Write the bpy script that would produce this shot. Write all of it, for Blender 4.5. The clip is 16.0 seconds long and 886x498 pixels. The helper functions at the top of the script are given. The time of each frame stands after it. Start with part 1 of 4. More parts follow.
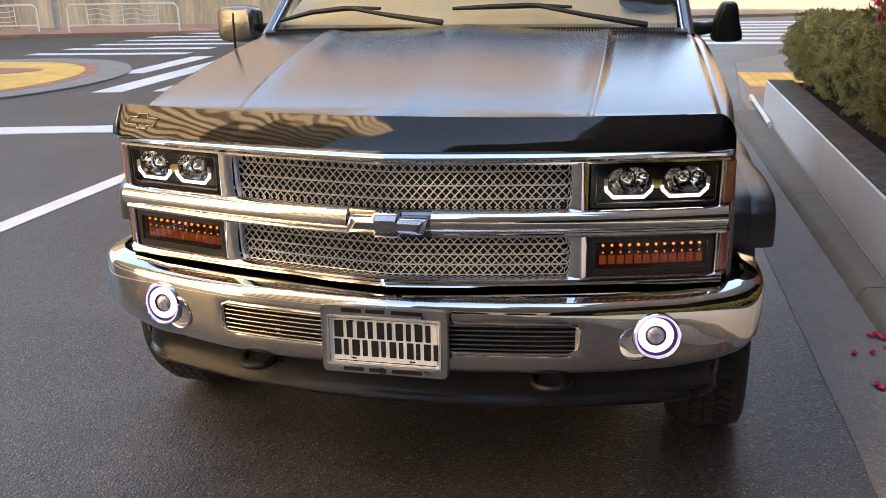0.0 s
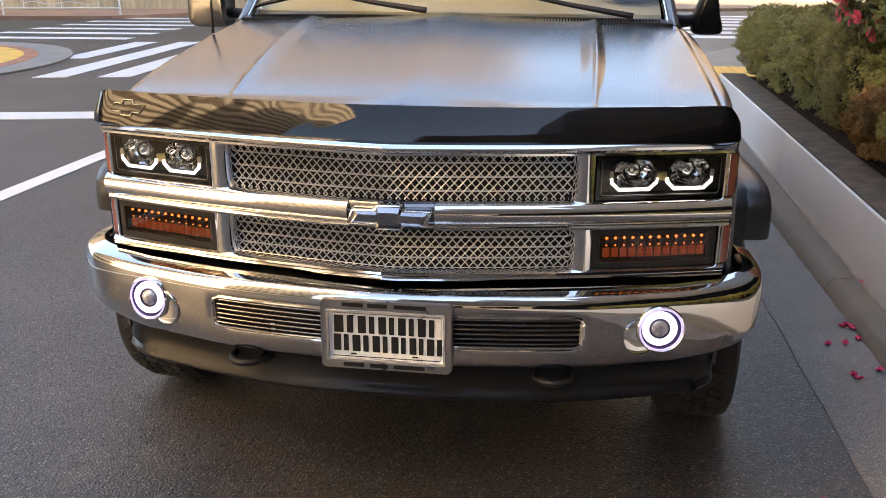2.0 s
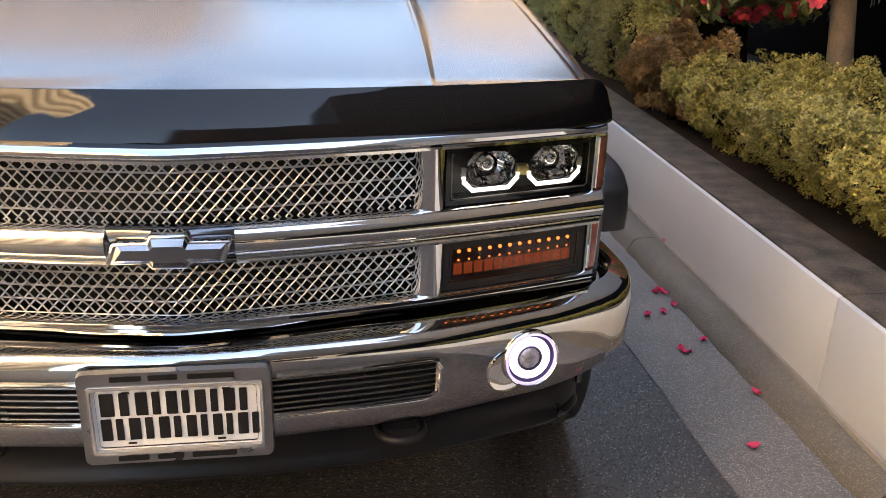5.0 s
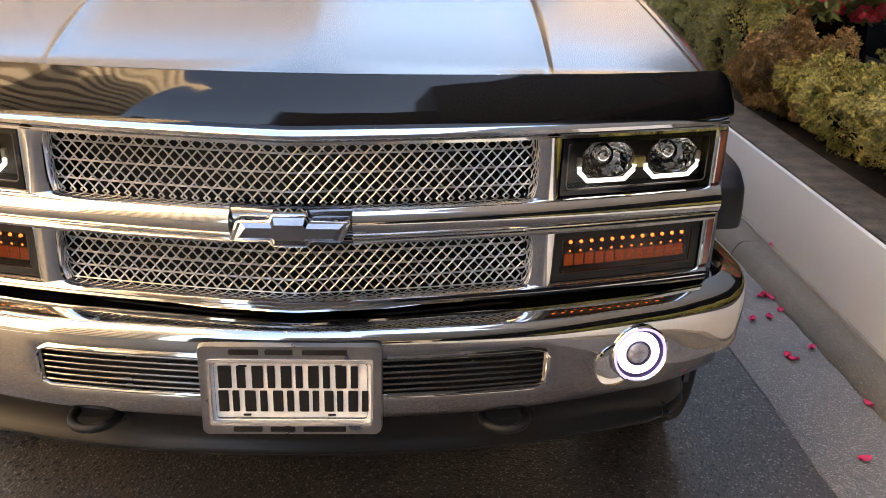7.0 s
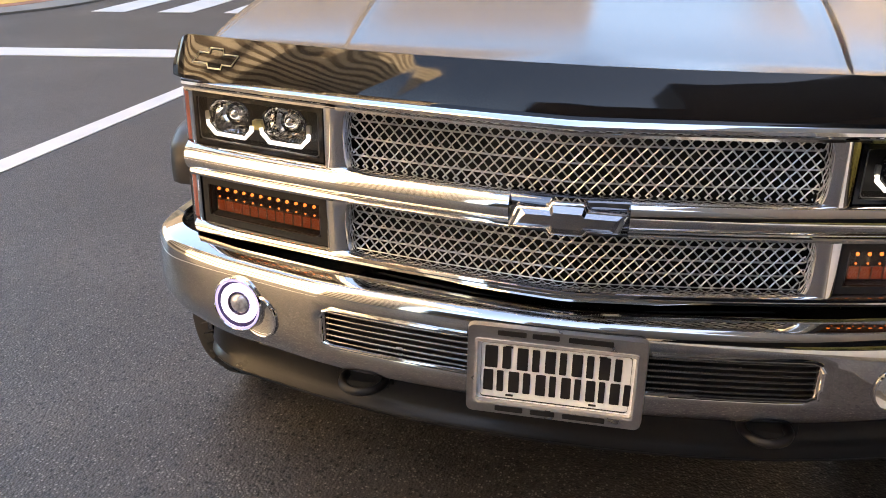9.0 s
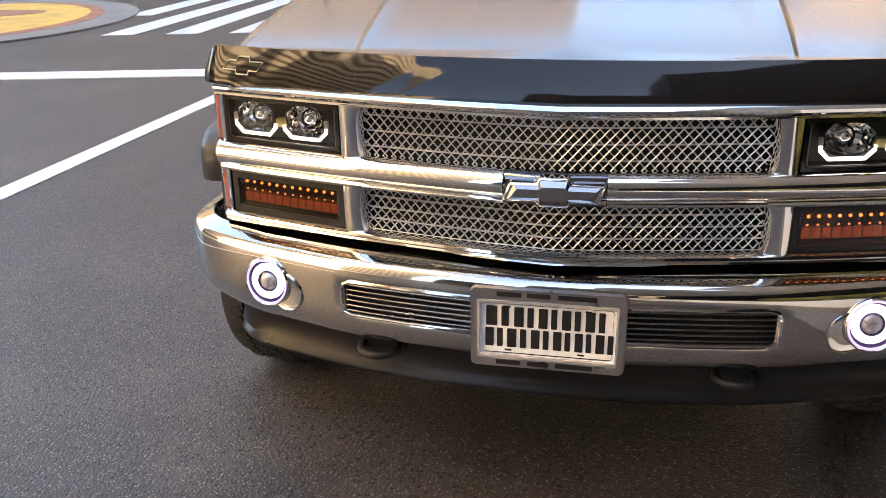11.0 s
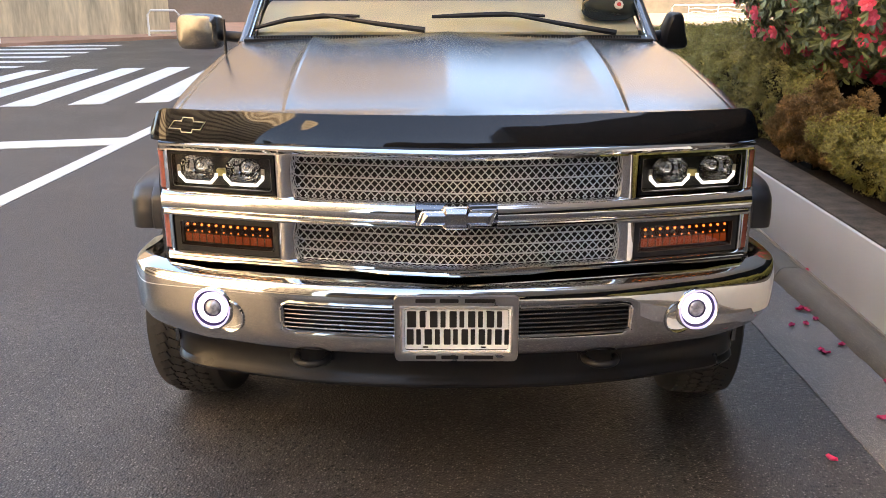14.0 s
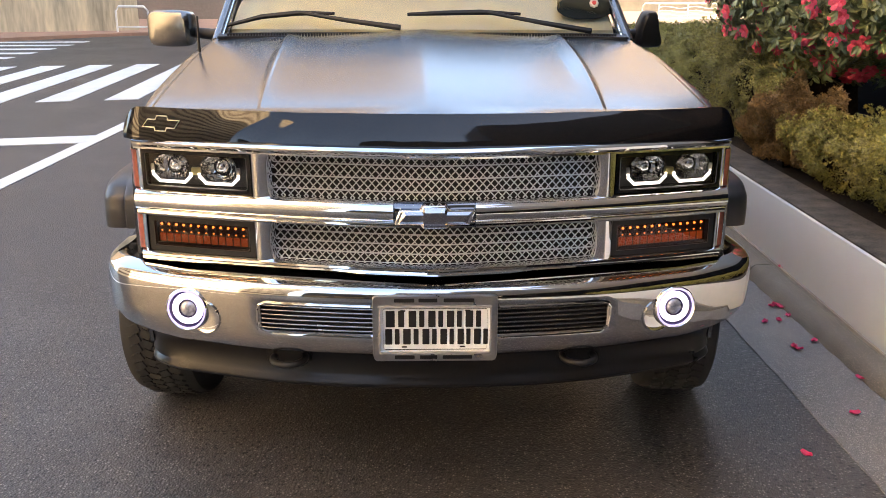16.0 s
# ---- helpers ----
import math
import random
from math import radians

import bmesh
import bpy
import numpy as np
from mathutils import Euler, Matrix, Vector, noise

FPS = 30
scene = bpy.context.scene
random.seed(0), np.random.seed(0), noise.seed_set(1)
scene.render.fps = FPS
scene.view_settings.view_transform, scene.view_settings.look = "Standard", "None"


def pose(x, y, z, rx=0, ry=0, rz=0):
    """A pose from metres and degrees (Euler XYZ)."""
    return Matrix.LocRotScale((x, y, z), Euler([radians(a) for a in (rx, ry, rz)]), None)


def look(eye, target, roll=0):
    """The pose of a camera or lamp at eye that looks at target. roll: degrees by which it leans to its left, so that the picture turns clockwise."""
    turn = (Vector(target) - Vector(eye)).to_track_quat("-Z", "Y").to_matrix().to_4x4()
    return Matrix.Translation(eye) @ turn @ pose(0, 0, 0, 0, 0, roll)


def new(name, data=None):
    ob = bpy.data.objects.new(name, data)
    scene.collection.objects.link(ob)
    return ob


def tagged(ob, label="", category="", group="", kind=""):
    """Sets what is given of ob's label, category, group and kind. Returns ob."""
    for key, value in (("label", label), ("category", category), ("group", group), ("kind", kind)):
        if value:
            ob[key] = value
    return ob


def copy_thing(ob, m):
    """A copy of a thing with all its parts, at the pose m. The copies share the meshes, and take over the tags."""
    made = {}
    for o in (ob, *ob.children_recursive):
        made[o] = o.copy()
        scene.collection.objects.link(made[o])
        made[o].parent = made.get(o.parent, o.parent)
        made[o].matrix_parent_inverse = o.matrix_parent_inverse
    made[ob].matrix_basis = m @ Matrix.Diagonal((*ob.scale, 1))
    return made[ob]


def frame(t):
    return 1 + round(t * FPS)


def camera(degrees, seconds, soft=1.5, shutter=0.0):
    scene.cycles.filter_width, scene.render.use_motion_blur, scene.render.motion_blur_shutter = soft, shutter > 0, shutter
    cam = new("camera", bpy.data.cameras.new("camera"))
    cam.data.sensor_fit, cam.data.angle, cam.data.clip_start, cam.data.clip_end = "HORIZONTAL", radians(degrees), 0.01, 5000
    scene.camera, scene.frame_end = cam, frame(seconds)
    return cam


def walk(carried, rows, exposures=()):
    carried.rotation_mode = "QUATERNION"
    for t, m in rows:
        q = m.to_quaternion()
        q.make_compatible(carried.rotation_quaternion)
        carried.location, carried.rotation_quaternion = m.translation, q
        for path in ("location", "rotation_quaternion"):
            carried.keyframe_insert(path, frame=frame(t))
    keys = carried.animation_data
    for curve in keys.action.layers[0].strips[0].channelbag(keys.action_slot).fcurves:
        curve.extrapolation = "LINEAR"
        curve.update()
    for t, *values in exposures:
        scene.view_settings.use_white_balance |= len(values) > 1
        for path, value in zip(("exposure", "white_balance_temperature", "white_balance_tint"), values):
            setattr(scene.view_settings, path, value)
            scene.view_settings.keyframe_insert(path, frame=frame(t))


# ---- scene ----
cam = camera(54.0, 16.0, soft=0.6)
PATH = [
    (0, (0.628, -2.238, 1.602), (0.23, -0.373, 1.0), -0.9),
    (0.5, (0.604, -2.227, 1.603), (0.238, -0.359, 0.989), -0.9),
    (1, (0.557, -2.229, 1.599), (0.23, -0.355, 0.982), -0.8),
    (1.5, (0.513, -2.237, 1.599), (0.226, -0.356, 0.982), -0.4),
    (2, (0.457, -2.217, 1.594), (0.189, -0.336, 0.97), 0.3),
    (2.5, (0.408, -2.117, 1.584), (0.128, -0.241, 0.948), 0.2),
    (3, (0.381, -1.948, 1.577), (0.166, -0.068, 0.93), -0.5),
    (3.5, (0.336, -1.783, 1.573), (0.366, 0.103, 0.908), -0.2),
    (4, (0.27, -1.665, 1.572), (0.485, 0.199, 0.878), 0.4),
    (4.2, (0.261, -1.64, 1.573), (0.512, 0.214, 0.865), 0.9),
    (6.3, (0.275, -1.598, 1.566), (0.588, 0.232, 0.821), 2.2),
    (6.5, (0.263, -1.603, 1.563), (0.536, 0.233, 0.818), 2.1),
    (7, (0.214, -1.615, 1.552), (0.312, 0.238, 0.807), 1.8),
    (7.5, (0.143, -1.637, 1.552), (0.051, 0.216, 0.804), 1.8),
    (8, (0.114, -1.645, 1.555), (-0.131, 0.191, 0.799), 1.2),
    (8.5, (0.096, -1.656, 1.534), (-0.234, 0.172, 0.792), 1.2),
    (9, (0.081, -1.656, 1.531), (-0.288, 0.162, 0.783), 1.0),
    (9.2, (0.077, -1.653, 1.535), (-0.301, 0.157, 0.781), 0.7),
    (11.3, (0.146, -1.981, 1.547), (-0.226, -0.145, 0.837), -1.3),
    (11.5, (0.121, -2.014, 1.55), (-0.205, -0.17, 0.848), -1.2),
    (12, (0.056, -2.145, 1.53), (-0.127, -0.266, 0.87), -0.7),
    (12.5, (0.019, -2.253, 1.563), (-0.049, -0.361, 0.918), -0.2),
    (13, (0.055, -2.397, 1.562), (0.008, -0.495, 0.944), -0.1),
    (13.5, (0.04, -2.48, 1.568), (0.007, -0.569, 0.977), 0.1),
    (14, (-0.02, -2.458, 1.587), (-0.035, -0.542, 1.011), -0.1),
    (14.5, (-0.033, -2.442, 1.583), (-0.023, -0.525, 1.012), -0.2),
    (15, (-0.041, -2.442, 1.578), (-0.012, -0.527, 1.004), -0.2),
    (15.5, (-0.04, -2.438, 1.582), (-0.003, -0.524, 1.003), -0.0),
    (16, (-0.037, -2.445, 1.588), (0.011, -0.532, 1.007), 0.2),
]
walk(cam, [(t, look(eye, target, roll)) for t, eye, target, roll in PATH], [(0, 2.93, 7620, 14), (3, 3.02, 7620, 14), (7.5, 3.24, 7620, 14), (9, 3.02, 7620, 14), (12.5, 3.26, 7620, 14), (16, 3.23, 7620, 14)])

# ---- world, sun, exposure ----
world = bpy.data.worlds.new("world")
scene.world = world
world.use_nodes = True
wn, wl = world.node_tree.nodes, world.node_tree.links
sky = wn.new("ShaderNodeTexSky")
sky.sky_type, sky.sun_disc = "NISHITA", False
sky.sun_elevation, sky.sun_rotation = radians(25), radians(106)
sky.air_density, sky.dust_density, sky.ozone_density = 1.0, 2.2, 1.0
wl.new(sky.outputs["Color"], wn["Background"].inputs["Color"])
wn["Background"].inputs["Strength"].default_value = 0.15
sun = new("sun", bpy.data.lights.new("sun", "SUN"))
sun.data.energy, sun.data.angle, sun.data.color = 4.3, radians(1.5), (1.0, 0.87, 0.69)
sun.matrix_world = look((0, 0, 0), (-0.85, 0.25, -0.42))


# ---- materials ----
def mat(name, color, rough=0.5, metal=0.0, var=0.15, scale=8.0, fine=120.0, bump=0.0, rvar=0.1, coat=0.0, second=None, piece=0.0, spec=0.5, stretch=None):
    """A surface with colour and gloss that vary at a coarse and a fine size, and a fine relief."""
    m = bpy.data.materials.new(name)
    m.use_nodes = True
    n, l = m.node_tree.nodes, m.node_tree.links
    b = n["Principled BSDF"]
    b.inputs["Metallic"].default_value = metal
    b.inputs["Coat Weight"].default_value = coat
    b.inputs["Coat Roughness"].default_value = min(0.04, rough) if rough < 0.2 or coat < 0.3 else rough * 0.9
    b.inputs["Specular IOR Level"].default_value = spec
    tc = n.new("ShaderNodeTexCoord")
    big, small = n.new("ShaderNodeTexNoise"), n.new("ShaderNodeTexNoise")
    for t, s in ((big, scale), (small, fine)):
        t.inputs["Scale"].default_value = s
        t.inputs["Detail"].default_value = 4
        l.new(tc.outputs["Object"], t.inputs["Vector"])
        if stretch:
            mp = n.new("ShaderNodeMapping")
            mp.inputs["Scale"].default_value = stretch
            l.new(tc.outputs["Object"], mp.inputs["Vector"])
            l.new(mp.outputs["Vector"], t.inputs["Vector"])
    add = n.new("ShaderNodeMath")
    add.operation = "MULTIPLY_ADD"
    l.new(small.outputs["Fac"], add.inputs[0])
    add.inputs[1].default_value = 0.5
    l.new(big.outputs["Fac"], add.inputs[2])
    fac = add.outputs[0]
    if piece:
        info = n.new("ShaderNodeNewGeometry")
        rnd = n.new("ShaderNodeMath")
        rnd.operation = "MULTIPLY_ADD"
        l.new(info.outputs["Random Per Island"], rnd.inputs[0])
        rnd.inputs[1].default_value = piece
        l.new(fac, rnd.inputs[2])
        fac = rnd.outputs[0]
    ramp = n.new("ShaderNodeMapRange")
    ramp.inputs["From Min"].default_value, ramp.inputs["From Max"].default_value = 0.45, 1.05 + piece
    l.new(fac, ramp.inputs["Value"])
    mix = n.new("ShaderNodeMix")
    mix.data_type = "RGBA"
    l.new(ramp.outputs["Result"], mix.inputs["Factor"])
    c2 = second or tuple(min(1, c * (1 + var)) for c in color)
    mix.inputs["A"].default_value = (*[c * (1 - var) for c in color], 1)
    mix.inputs["B"].default_value = (*c2, 1)
    l.new(mix.outputs["Result"], b.inputs["Base Color"])
    r = n.new("ShaderNodeMapRange")
    r.inputs["From Min"].default_value, r.inputs["From Max"].default_value = 0.3, 0.7
    r.inputs["To Min"].default_value, r.inputs["To Max"].default_value = max(0, rough * (1 - rvar)), min(1, rough * (1 + rvar))
    l.new(big.outputs["Fac"], r.inputs["Value"])
    l.new(r.outputs["Result"], b.inputs["Roughness"])
    if bump:
        bp = n.new("ShaderNodeBump")
        bp.inputs["Strength"].default_value = 1.0
        bp.inputs["Distance"].default_value = bump
        l.new(small.outputs["Fac"], bp.inputs["Height"])
        l.new(bp.outputs["Normal"], b.inputs["Normal"])
    return m


def glow(name, color, strength, base=(0.5, 0.5, 0.5)):
    m = bpy.data.materials.new(name)
    m.use_nodes = True
    b = m.node_tree.nodes["Principled BSDF"]
    b.inputs["Base Color"].default_value = (*base, 1)
    b.inputs["Emission Color"].default_value = (*color, 1)
    b.inputs["Emission Strength"].default_value = strength
    b.inputs["Roughness"].default_value = 0.25
    return m


def clear(name, tint=(1, 1, 1), rough=0.0, gloss=0.12):
    """Thin clear cover: lets light straight through and mirrors a little, more at a flat angle."""
    m = bpy.data.materials.new(name)
    m.use_nodes = True
    n, l = m.node_tree.nodes, m.node_tree.links
    n.remove(n["Principled BSDF"])
    tr, gl, mx, fr = (n.new("ShaderNode" + k) for k in ("BsdfTransparent", "BsdfGlossy", "MixShader", "Fresnel"))
    tr.inputs["Color"].default_value = (*tint, 1)
    gl.inputs["Roughness"].default_value = rough
    fr.inputs["IOR"].default_value = 1.0 + gloss * 4.2
    l.new(fr.outputs["Fac"], mx.inputs[0])
    l.new(tr.outputs[0], mx.inputs[1])
    l.new(gl.outputs[0], mx.inputs[2])
    l.new(mx.outputs[0], n["Material Output"].inputs["Surface"])
    return m


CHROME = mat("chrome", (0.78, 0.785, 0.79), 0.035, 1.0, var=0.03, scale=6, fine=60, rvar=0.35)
SATINCHROME = mat("bumper_chrome", (0.60, 0.60, 0.60), 0.04, 1.0, var=0.04, scale=5, fine=60, rvar=0.3)
PAINT = mat("satin_paint", (0.018, 0.019, 0.022), 0.24, 0.0, var=0.08, scale=2.5, fine=500, rvar=0.08, coat=0.5, spec=1.0)
PAINT.node_tree.nodes["Principled BSDF"].inputs["IOR"].default_value = 1.85
GLOSSBLACK = mat("gloss_black", (0.005, 0.005, 0.006), 0.05, 0.0, var=0.1, scale=5, rvar=0.3, coat=0.0, spec=0.46)
BLACK = mat("black_plastic", (0.014, 0.014, 0.015), 0.45, 0.0, var=0.2, scale=20, fine=300, bump=0.0004, spec=0.35)
VALANCE = mat("grey_plastic", (0.011, 0.011, 0.012), 0.30, 0.0, var=0.25, scale=6, fine=200, bump=0.0002, spec=0.28)
FLARE = mat("flare_plastic", (0.026, 0.026, 0.028), 0.38, var=0.2, scale=14, fine=300, bump=0.0003)
# near-black for hollows, with their shade put into the colour
DARK = mat("cavity_shade", (0.008, 0.008, 0.008), 0.8, var=0.3)
RUBBER = mat("tyre_rubber", (0.022, 0.022, 0.022), 0.75, var=0.25, scale=12, fine=150, bump=0.0006)
BARSTEEL = mat("bar_steel", (0.32, 0.315, 0.31), 0.25, 1.0, var=0.12, scale=25)
# cool tint in the steel offsets the tan light it mirrors
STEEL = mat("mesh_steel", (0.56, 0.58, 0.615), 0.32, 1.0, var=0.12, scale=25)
LAMPBOWL = mat("lamp_reflector", (0.88, 0.88, 0.88), 0.08, 1.0, var=0.1, scale=30)
AMBER = mat("amber_lens", (0.30, 0.085, 0.055), 0.12, var=0.25, scale=40, coat=0.7)
SMOKE = clear("smoked_cover", (0.42, 0.40, 0.40), 0.02, 0.11)
COVER = clear("clear_cover", (0.93, 0.93, 0.93), 0.01, 0.10)
GLASS = clear("window_glass", (0.92, 0.94, 0.92), 0.0, 0.13)
HALO = glow("halo_light", (0.88, 0.84, 1.0), 0.36, (0.8, 0.8, 0.9))
HALORIM = glow("halo_rim", (0.55, 0.48, 1.0), 0.14, (0.3, 0.3, 0.5))
DRL = glow("running_light", (1.0, 0.97, 0.93), 0.40, (0.9, 0.9, 0.9))
LEDON = glow("led_amber", (1.0, 0.22, 0.045), 0.65, (0.5, 0.16, 0.05))
LEDBAR = glow("led_bar", (1.0, 0.19, 0.045), 0.042, (0.12, 0.025, 0.012))
TAN = mat("tan_trim", (0.82, 0.69, 0.42), 0.6, var=0.12, scale=5, fine=200, bump=0.0005)
PLATEWHITE = mat("plate_white", (0.93, 0.945, 0.96), 0.35, var=0.04, scale=12)
INK = mat("plate_ink", (0.012, 0.011, 0.011), 0.4, var=0.1)
PEWTER = mat("plate_frame_metal", (0.36, 0.36, 0.37), 0.30, 0.85, var=0.12, scale=25, fine=200)


def aggregate(name, tar, stone, rough, stones=170.0, share=0.42, bump=0.0025, worn=0.25, stain=0.6, pits=False):
    """Stone chips in a darker binder, with worn patches and larger stains."""
    m = mat(name, tar, rough, var=0.3, scale=stain, fine=90)
    n, l = m.node_tree.nodes, m.node_tree.links
    b = n["Principled BSDF"]
    tc = next(q for q in n if q.type == "TEX_COORD")
    base = b.inputs["Base Color"].links[0].from_socket
    vo = n.new("ShaderNodeTexVoronoi")
    vo.inputs["Scale"].default_value = stones
    l.new(tc.outputs["Object"], vo.inputs["Vector"])
    sep = n.new("ShaderNodeSeparateColor")
    l.new(vo.outputs["Color"], sep.inputs["Color"])
    pick = n.new("ShaderNodeMapRange")
    pick.inputs["From Min"].default_value, pick.inputs["From Max"].default_value = 1 - share, 1.0
    l.new(sep.outputs["Red"], pick.inputs["Value"])
    edge = n.new("ShaderNodeMapRange")
    edge.inputs["From Min"].default_value, edge.inputs["From Max"].default_value = 0.55, 0.25
    l.new(vo.outputs["Distance"], edge.inputs["Value"])
    mul = n.new("ShaderNodeMath")
    mul.operation = "MULTIPLY"
    l.new(pick.outputs["Result"], mul.inputs[0])
    l.new(edge.outputs["Result"], mul.inputs[1])
    mix = n.new("ShaderNodeMix")
    mix.data_type = "RGBA"
    l.new(mul.outputs[0], mix.inputs["Factor"])
    l.new(base, mix.inputs["A"])
    mix.inputs["B"].default_value = (*stone, 1)
    dust = n.new("ShaderNodeTexNoise")
    dust.inputs["Scale"].default_value, dust.inputs["Detail"].default_value, dust.inputs["Roughness"].default_value = 1.1, 6, 0.65
    l.new(tc.outputs["Object"], dust.inputs["Vector"])
    dr = n.new("ShaderNodeMapRange")
    dr.inputs["From Min"].default_value, dr.inputs["From Max"].default_value = 0.5, 0.8
    dr.inputs["To Max"].default_value = worn
    l.new(dust.outputs["Fac"], dr.inputs["Value"])
    mix2 = n.new("ShaderNodeMix")
    mix2.data_type = "RGBA"
    l.new(dr.outputs["Result"], mix2.inputs["Factor"])
    l.new(mix.outputs["Result"], mix2.inputs["A"])
    mix2.inputs["B"].default_value = (*[c * 0.6 for c in stone], 1)
    last = mix2.outputs["Result"]
    for size, near, share2, tone in ((8.0, 0.022, 0.10, (0.62, 0.58, 0.52, 1)), (50.0, 0.46, 0.50 if pits else 0.0, (0.014, 0.013, 0.013, 1))):
        chip = n.new("ShaderNodeTexVoronoi")
        chip.inputs["Scale"].default_value = size
        l.new(tc.outputs["Object"], chip.inputs["Vector"])
        cs = n.new("ShaderNodeSeparateColor")
        l.new(chip.outputs["Color"], cs.inputs["Color"])
        rare = n.new("ShaderNodeMath")
        rare.operation = "LESS_THAN"
        l.new(cs.outputs["Green"], rare.inputs[0])
        rare.inputs[1].default_value = share2
        spot = n.new("ShaderNodeMapRange")
        spot.inputs["From Min"].default_value, spot.inputs["From Max"].default_value = near, near * 0.5
        l.new(chip.outputs["Distance"], spot.inputs["Value"])
        both = n.new("ShaderNodeMath")
        both.operation = "MULTIPLY"
        l.new(rare.outputs[0], both.inputs[0])
        l.new(spot.outputs["Result"], both.inputs[1])
        mix3 = n.new("ShaderNodeMix")
        mix3.data_type = "RGBA"
        l.new(both.outputs[0], mix3.inputs["Factor"])
        l.new(last, mix3.inputs["A"])
        mix3.inputs["B"].default_value = tone
        last = mix3.outputs["Result"]
    l.new(last, b.inputs["Base Color"])
    bp = n.new("ShaderNodeBump")
    bp.inputs["Distance"].default_value = bump
    l.new(vo.outputs["Distance"], bp.inputs["Height"])
    bp.invert = True
    l.new(bp.outputs["Normal"], b.inputs["Normal"])
    return m


ASPHALT = aggregate("asphalt", (0.047, 0.0418, 0.0385), (0.27, 0.245, 0.225), 0.46, stones=120, share=0.34, bump=0.0026, worn=0.40, pits=True)
GUTTER = aggregate("gutter_concrete", (0.125, 0.121, 0.116), (0.50, 0.475, 0.445), 0.75, stones=210, share=0.55, bump=0.003, worn=0.4, stain=2.0)
KERB = aggregate("kerb_concrete", (0.115, 0.105, 0.090), (0.29, 0.262, 0.215), 0.8, stones=210, share=0.6, bump=0.003, worn=0.5, stain=3.0)
PANEL = mat("smooth_panel", (0.55, 0.57, 0.595), 0.36, var=0.10, scale=1.2, fine=300)
CAP = mat("stone_cap", (0.050, 0.043, 0.036), 0.9, var=0.6, scale=9, fine=110, bump=0.005, second=(0.13, 0.11, 0.09), spec=0.25)
# soil tone darkened to hold the dense shade in bed and hedges
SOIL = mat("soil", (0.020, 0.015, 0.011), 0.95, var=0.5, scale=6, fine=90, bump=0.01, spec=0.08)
WHITELINE = mat("road_paint", (0.74, 0.73, 0.71), 0.6, var=0.08, scale=3, fine=150, bump=0.001)
YELLOW = mat("yellow_paint", (0.78, 0.46, 0.10), 0.7, var=0.3, scale=2.5, fine=60, bump=0.001)
REDPAVE = mat("red_pavement", (0.34, 0.20, 0.14), 0.8, var=0.25, scale=2, fine=60, bump=0.002)
PAVE = mat("pale_pavement", (0.27, 0.25, 0.225), 0.85, var=0.2, scale=1.5, fine=70, bump=0.002)
# bright warm second tone stands in for sun on the wall; streaks are stains
WALLMAT = mat("stained_sunlit_concrete", (0.50, 0.42, 0.29), 0.85, var=0.5, scale=0.9, fine=7, bump=0.01, second=(0.90, 0.76, 0.52), stretch=(1.6, 1.6, 0.22))
TANWALL = mat("tan_render", (0.78, 0.655, 0.475), 0.85, var=0.2, scale=0.4, fine=12, bump=0.004)
# near-black that puts deep shade into the colour
SHADEBLACK = mat("shade_black", (0.0045, 0.0045, 0.005), 0.9, var=0.4, scale=1.5, fine=40, spec=0.05)
# brown that paints the shade inside balconies and openings
OPENING = mat("opening_shade", (0.22, 0.16, 0.10), 0.8, var=0.3, scale=0.8, fine=12)
DISTANT = mat("distant_concrete", (0.08, 0.072, 0.062), 0.85, var=0.4, scale=0.4, fine=3, second=(0.16, 0.135, 0.105))
RAILWHITE = mat("rail_paint", (0.78, 0.76, 0.72), 0.45, var=0.08, scale=4)
BARK = mat("bark", (0.20, 0.15, 0.105), 0.85, var=0.4, scale=9, fine=80, bump=0.006)
LEAF_A = mat("hedge_leaf", (0.14, 0.145, 0.038), 0.5, var=0.45, scale=2.2, fine=30, piece=0.9, second=(0.54, 0.46, 0.12))
LEAF_B = mat("brown_leaf", (0.13, 0.095, 0.040), 0.5, var=0.45, scale=2.6, fine=30, piece=0.9, second=(0.50, 0.29, 0.11))
LEAF_C = mat("green_leaf", (0.085, 0.095, 0.034), 0.5, var=0.45, scale=1.8, fine=30, piece=0.9, second=(0.45, 0.42, 0.13))
LEAF_D = mat("glossy_leaf", (0.030, 0.056, 0.024), 0.34, var=0.4, scale=5, fine=40, piece=0.8, second=(0.34, 0.38, 0.16))
FLOWER = mat("red_petal", (0.78, 0.02, 0.07), 0.5, var=0.3, scale=20, piece=0.5, second=(0.98, 0.17, 0.26))
FALLEN = mat("fallen_petal", (0.55, 0.02, 0.10), 0.55, var=0.35, scale=40)


# ---- small builders ----
def mesh(name, bm, material, smooth=True):
    me = bpy.data.meshes.new(name)
    bmesh.ops.recalc_face_normals(bm, faces=bm.faces)
    bm.to_mesh(me)
    bm.free()
    me.materials.append(material)
    if smooth:
        me.shade_smooth()
        me.set_sharp_from_angle(angle=radians(38))
    return me


def part(name, bm, material, parent, label="", smooth=True):
    ob = new(name, mesh(name, bm, material, smooth))
    if parent:
        ob.parent = parent
    return tagged(ob, label)


def thing(name, label, category, group="", kind="", at=(0, 0, 0)):
    ob = new(name)
    ob.location = at
    ob.empty_display_size = 0.1
    return tagged(ob, label, category, group, kind)


def solo(name, bm, material, label, category, group="", kind="", smooth=True):
    return tagged(part(name, bm, material, None, "", smooth), label, category, group, kind)


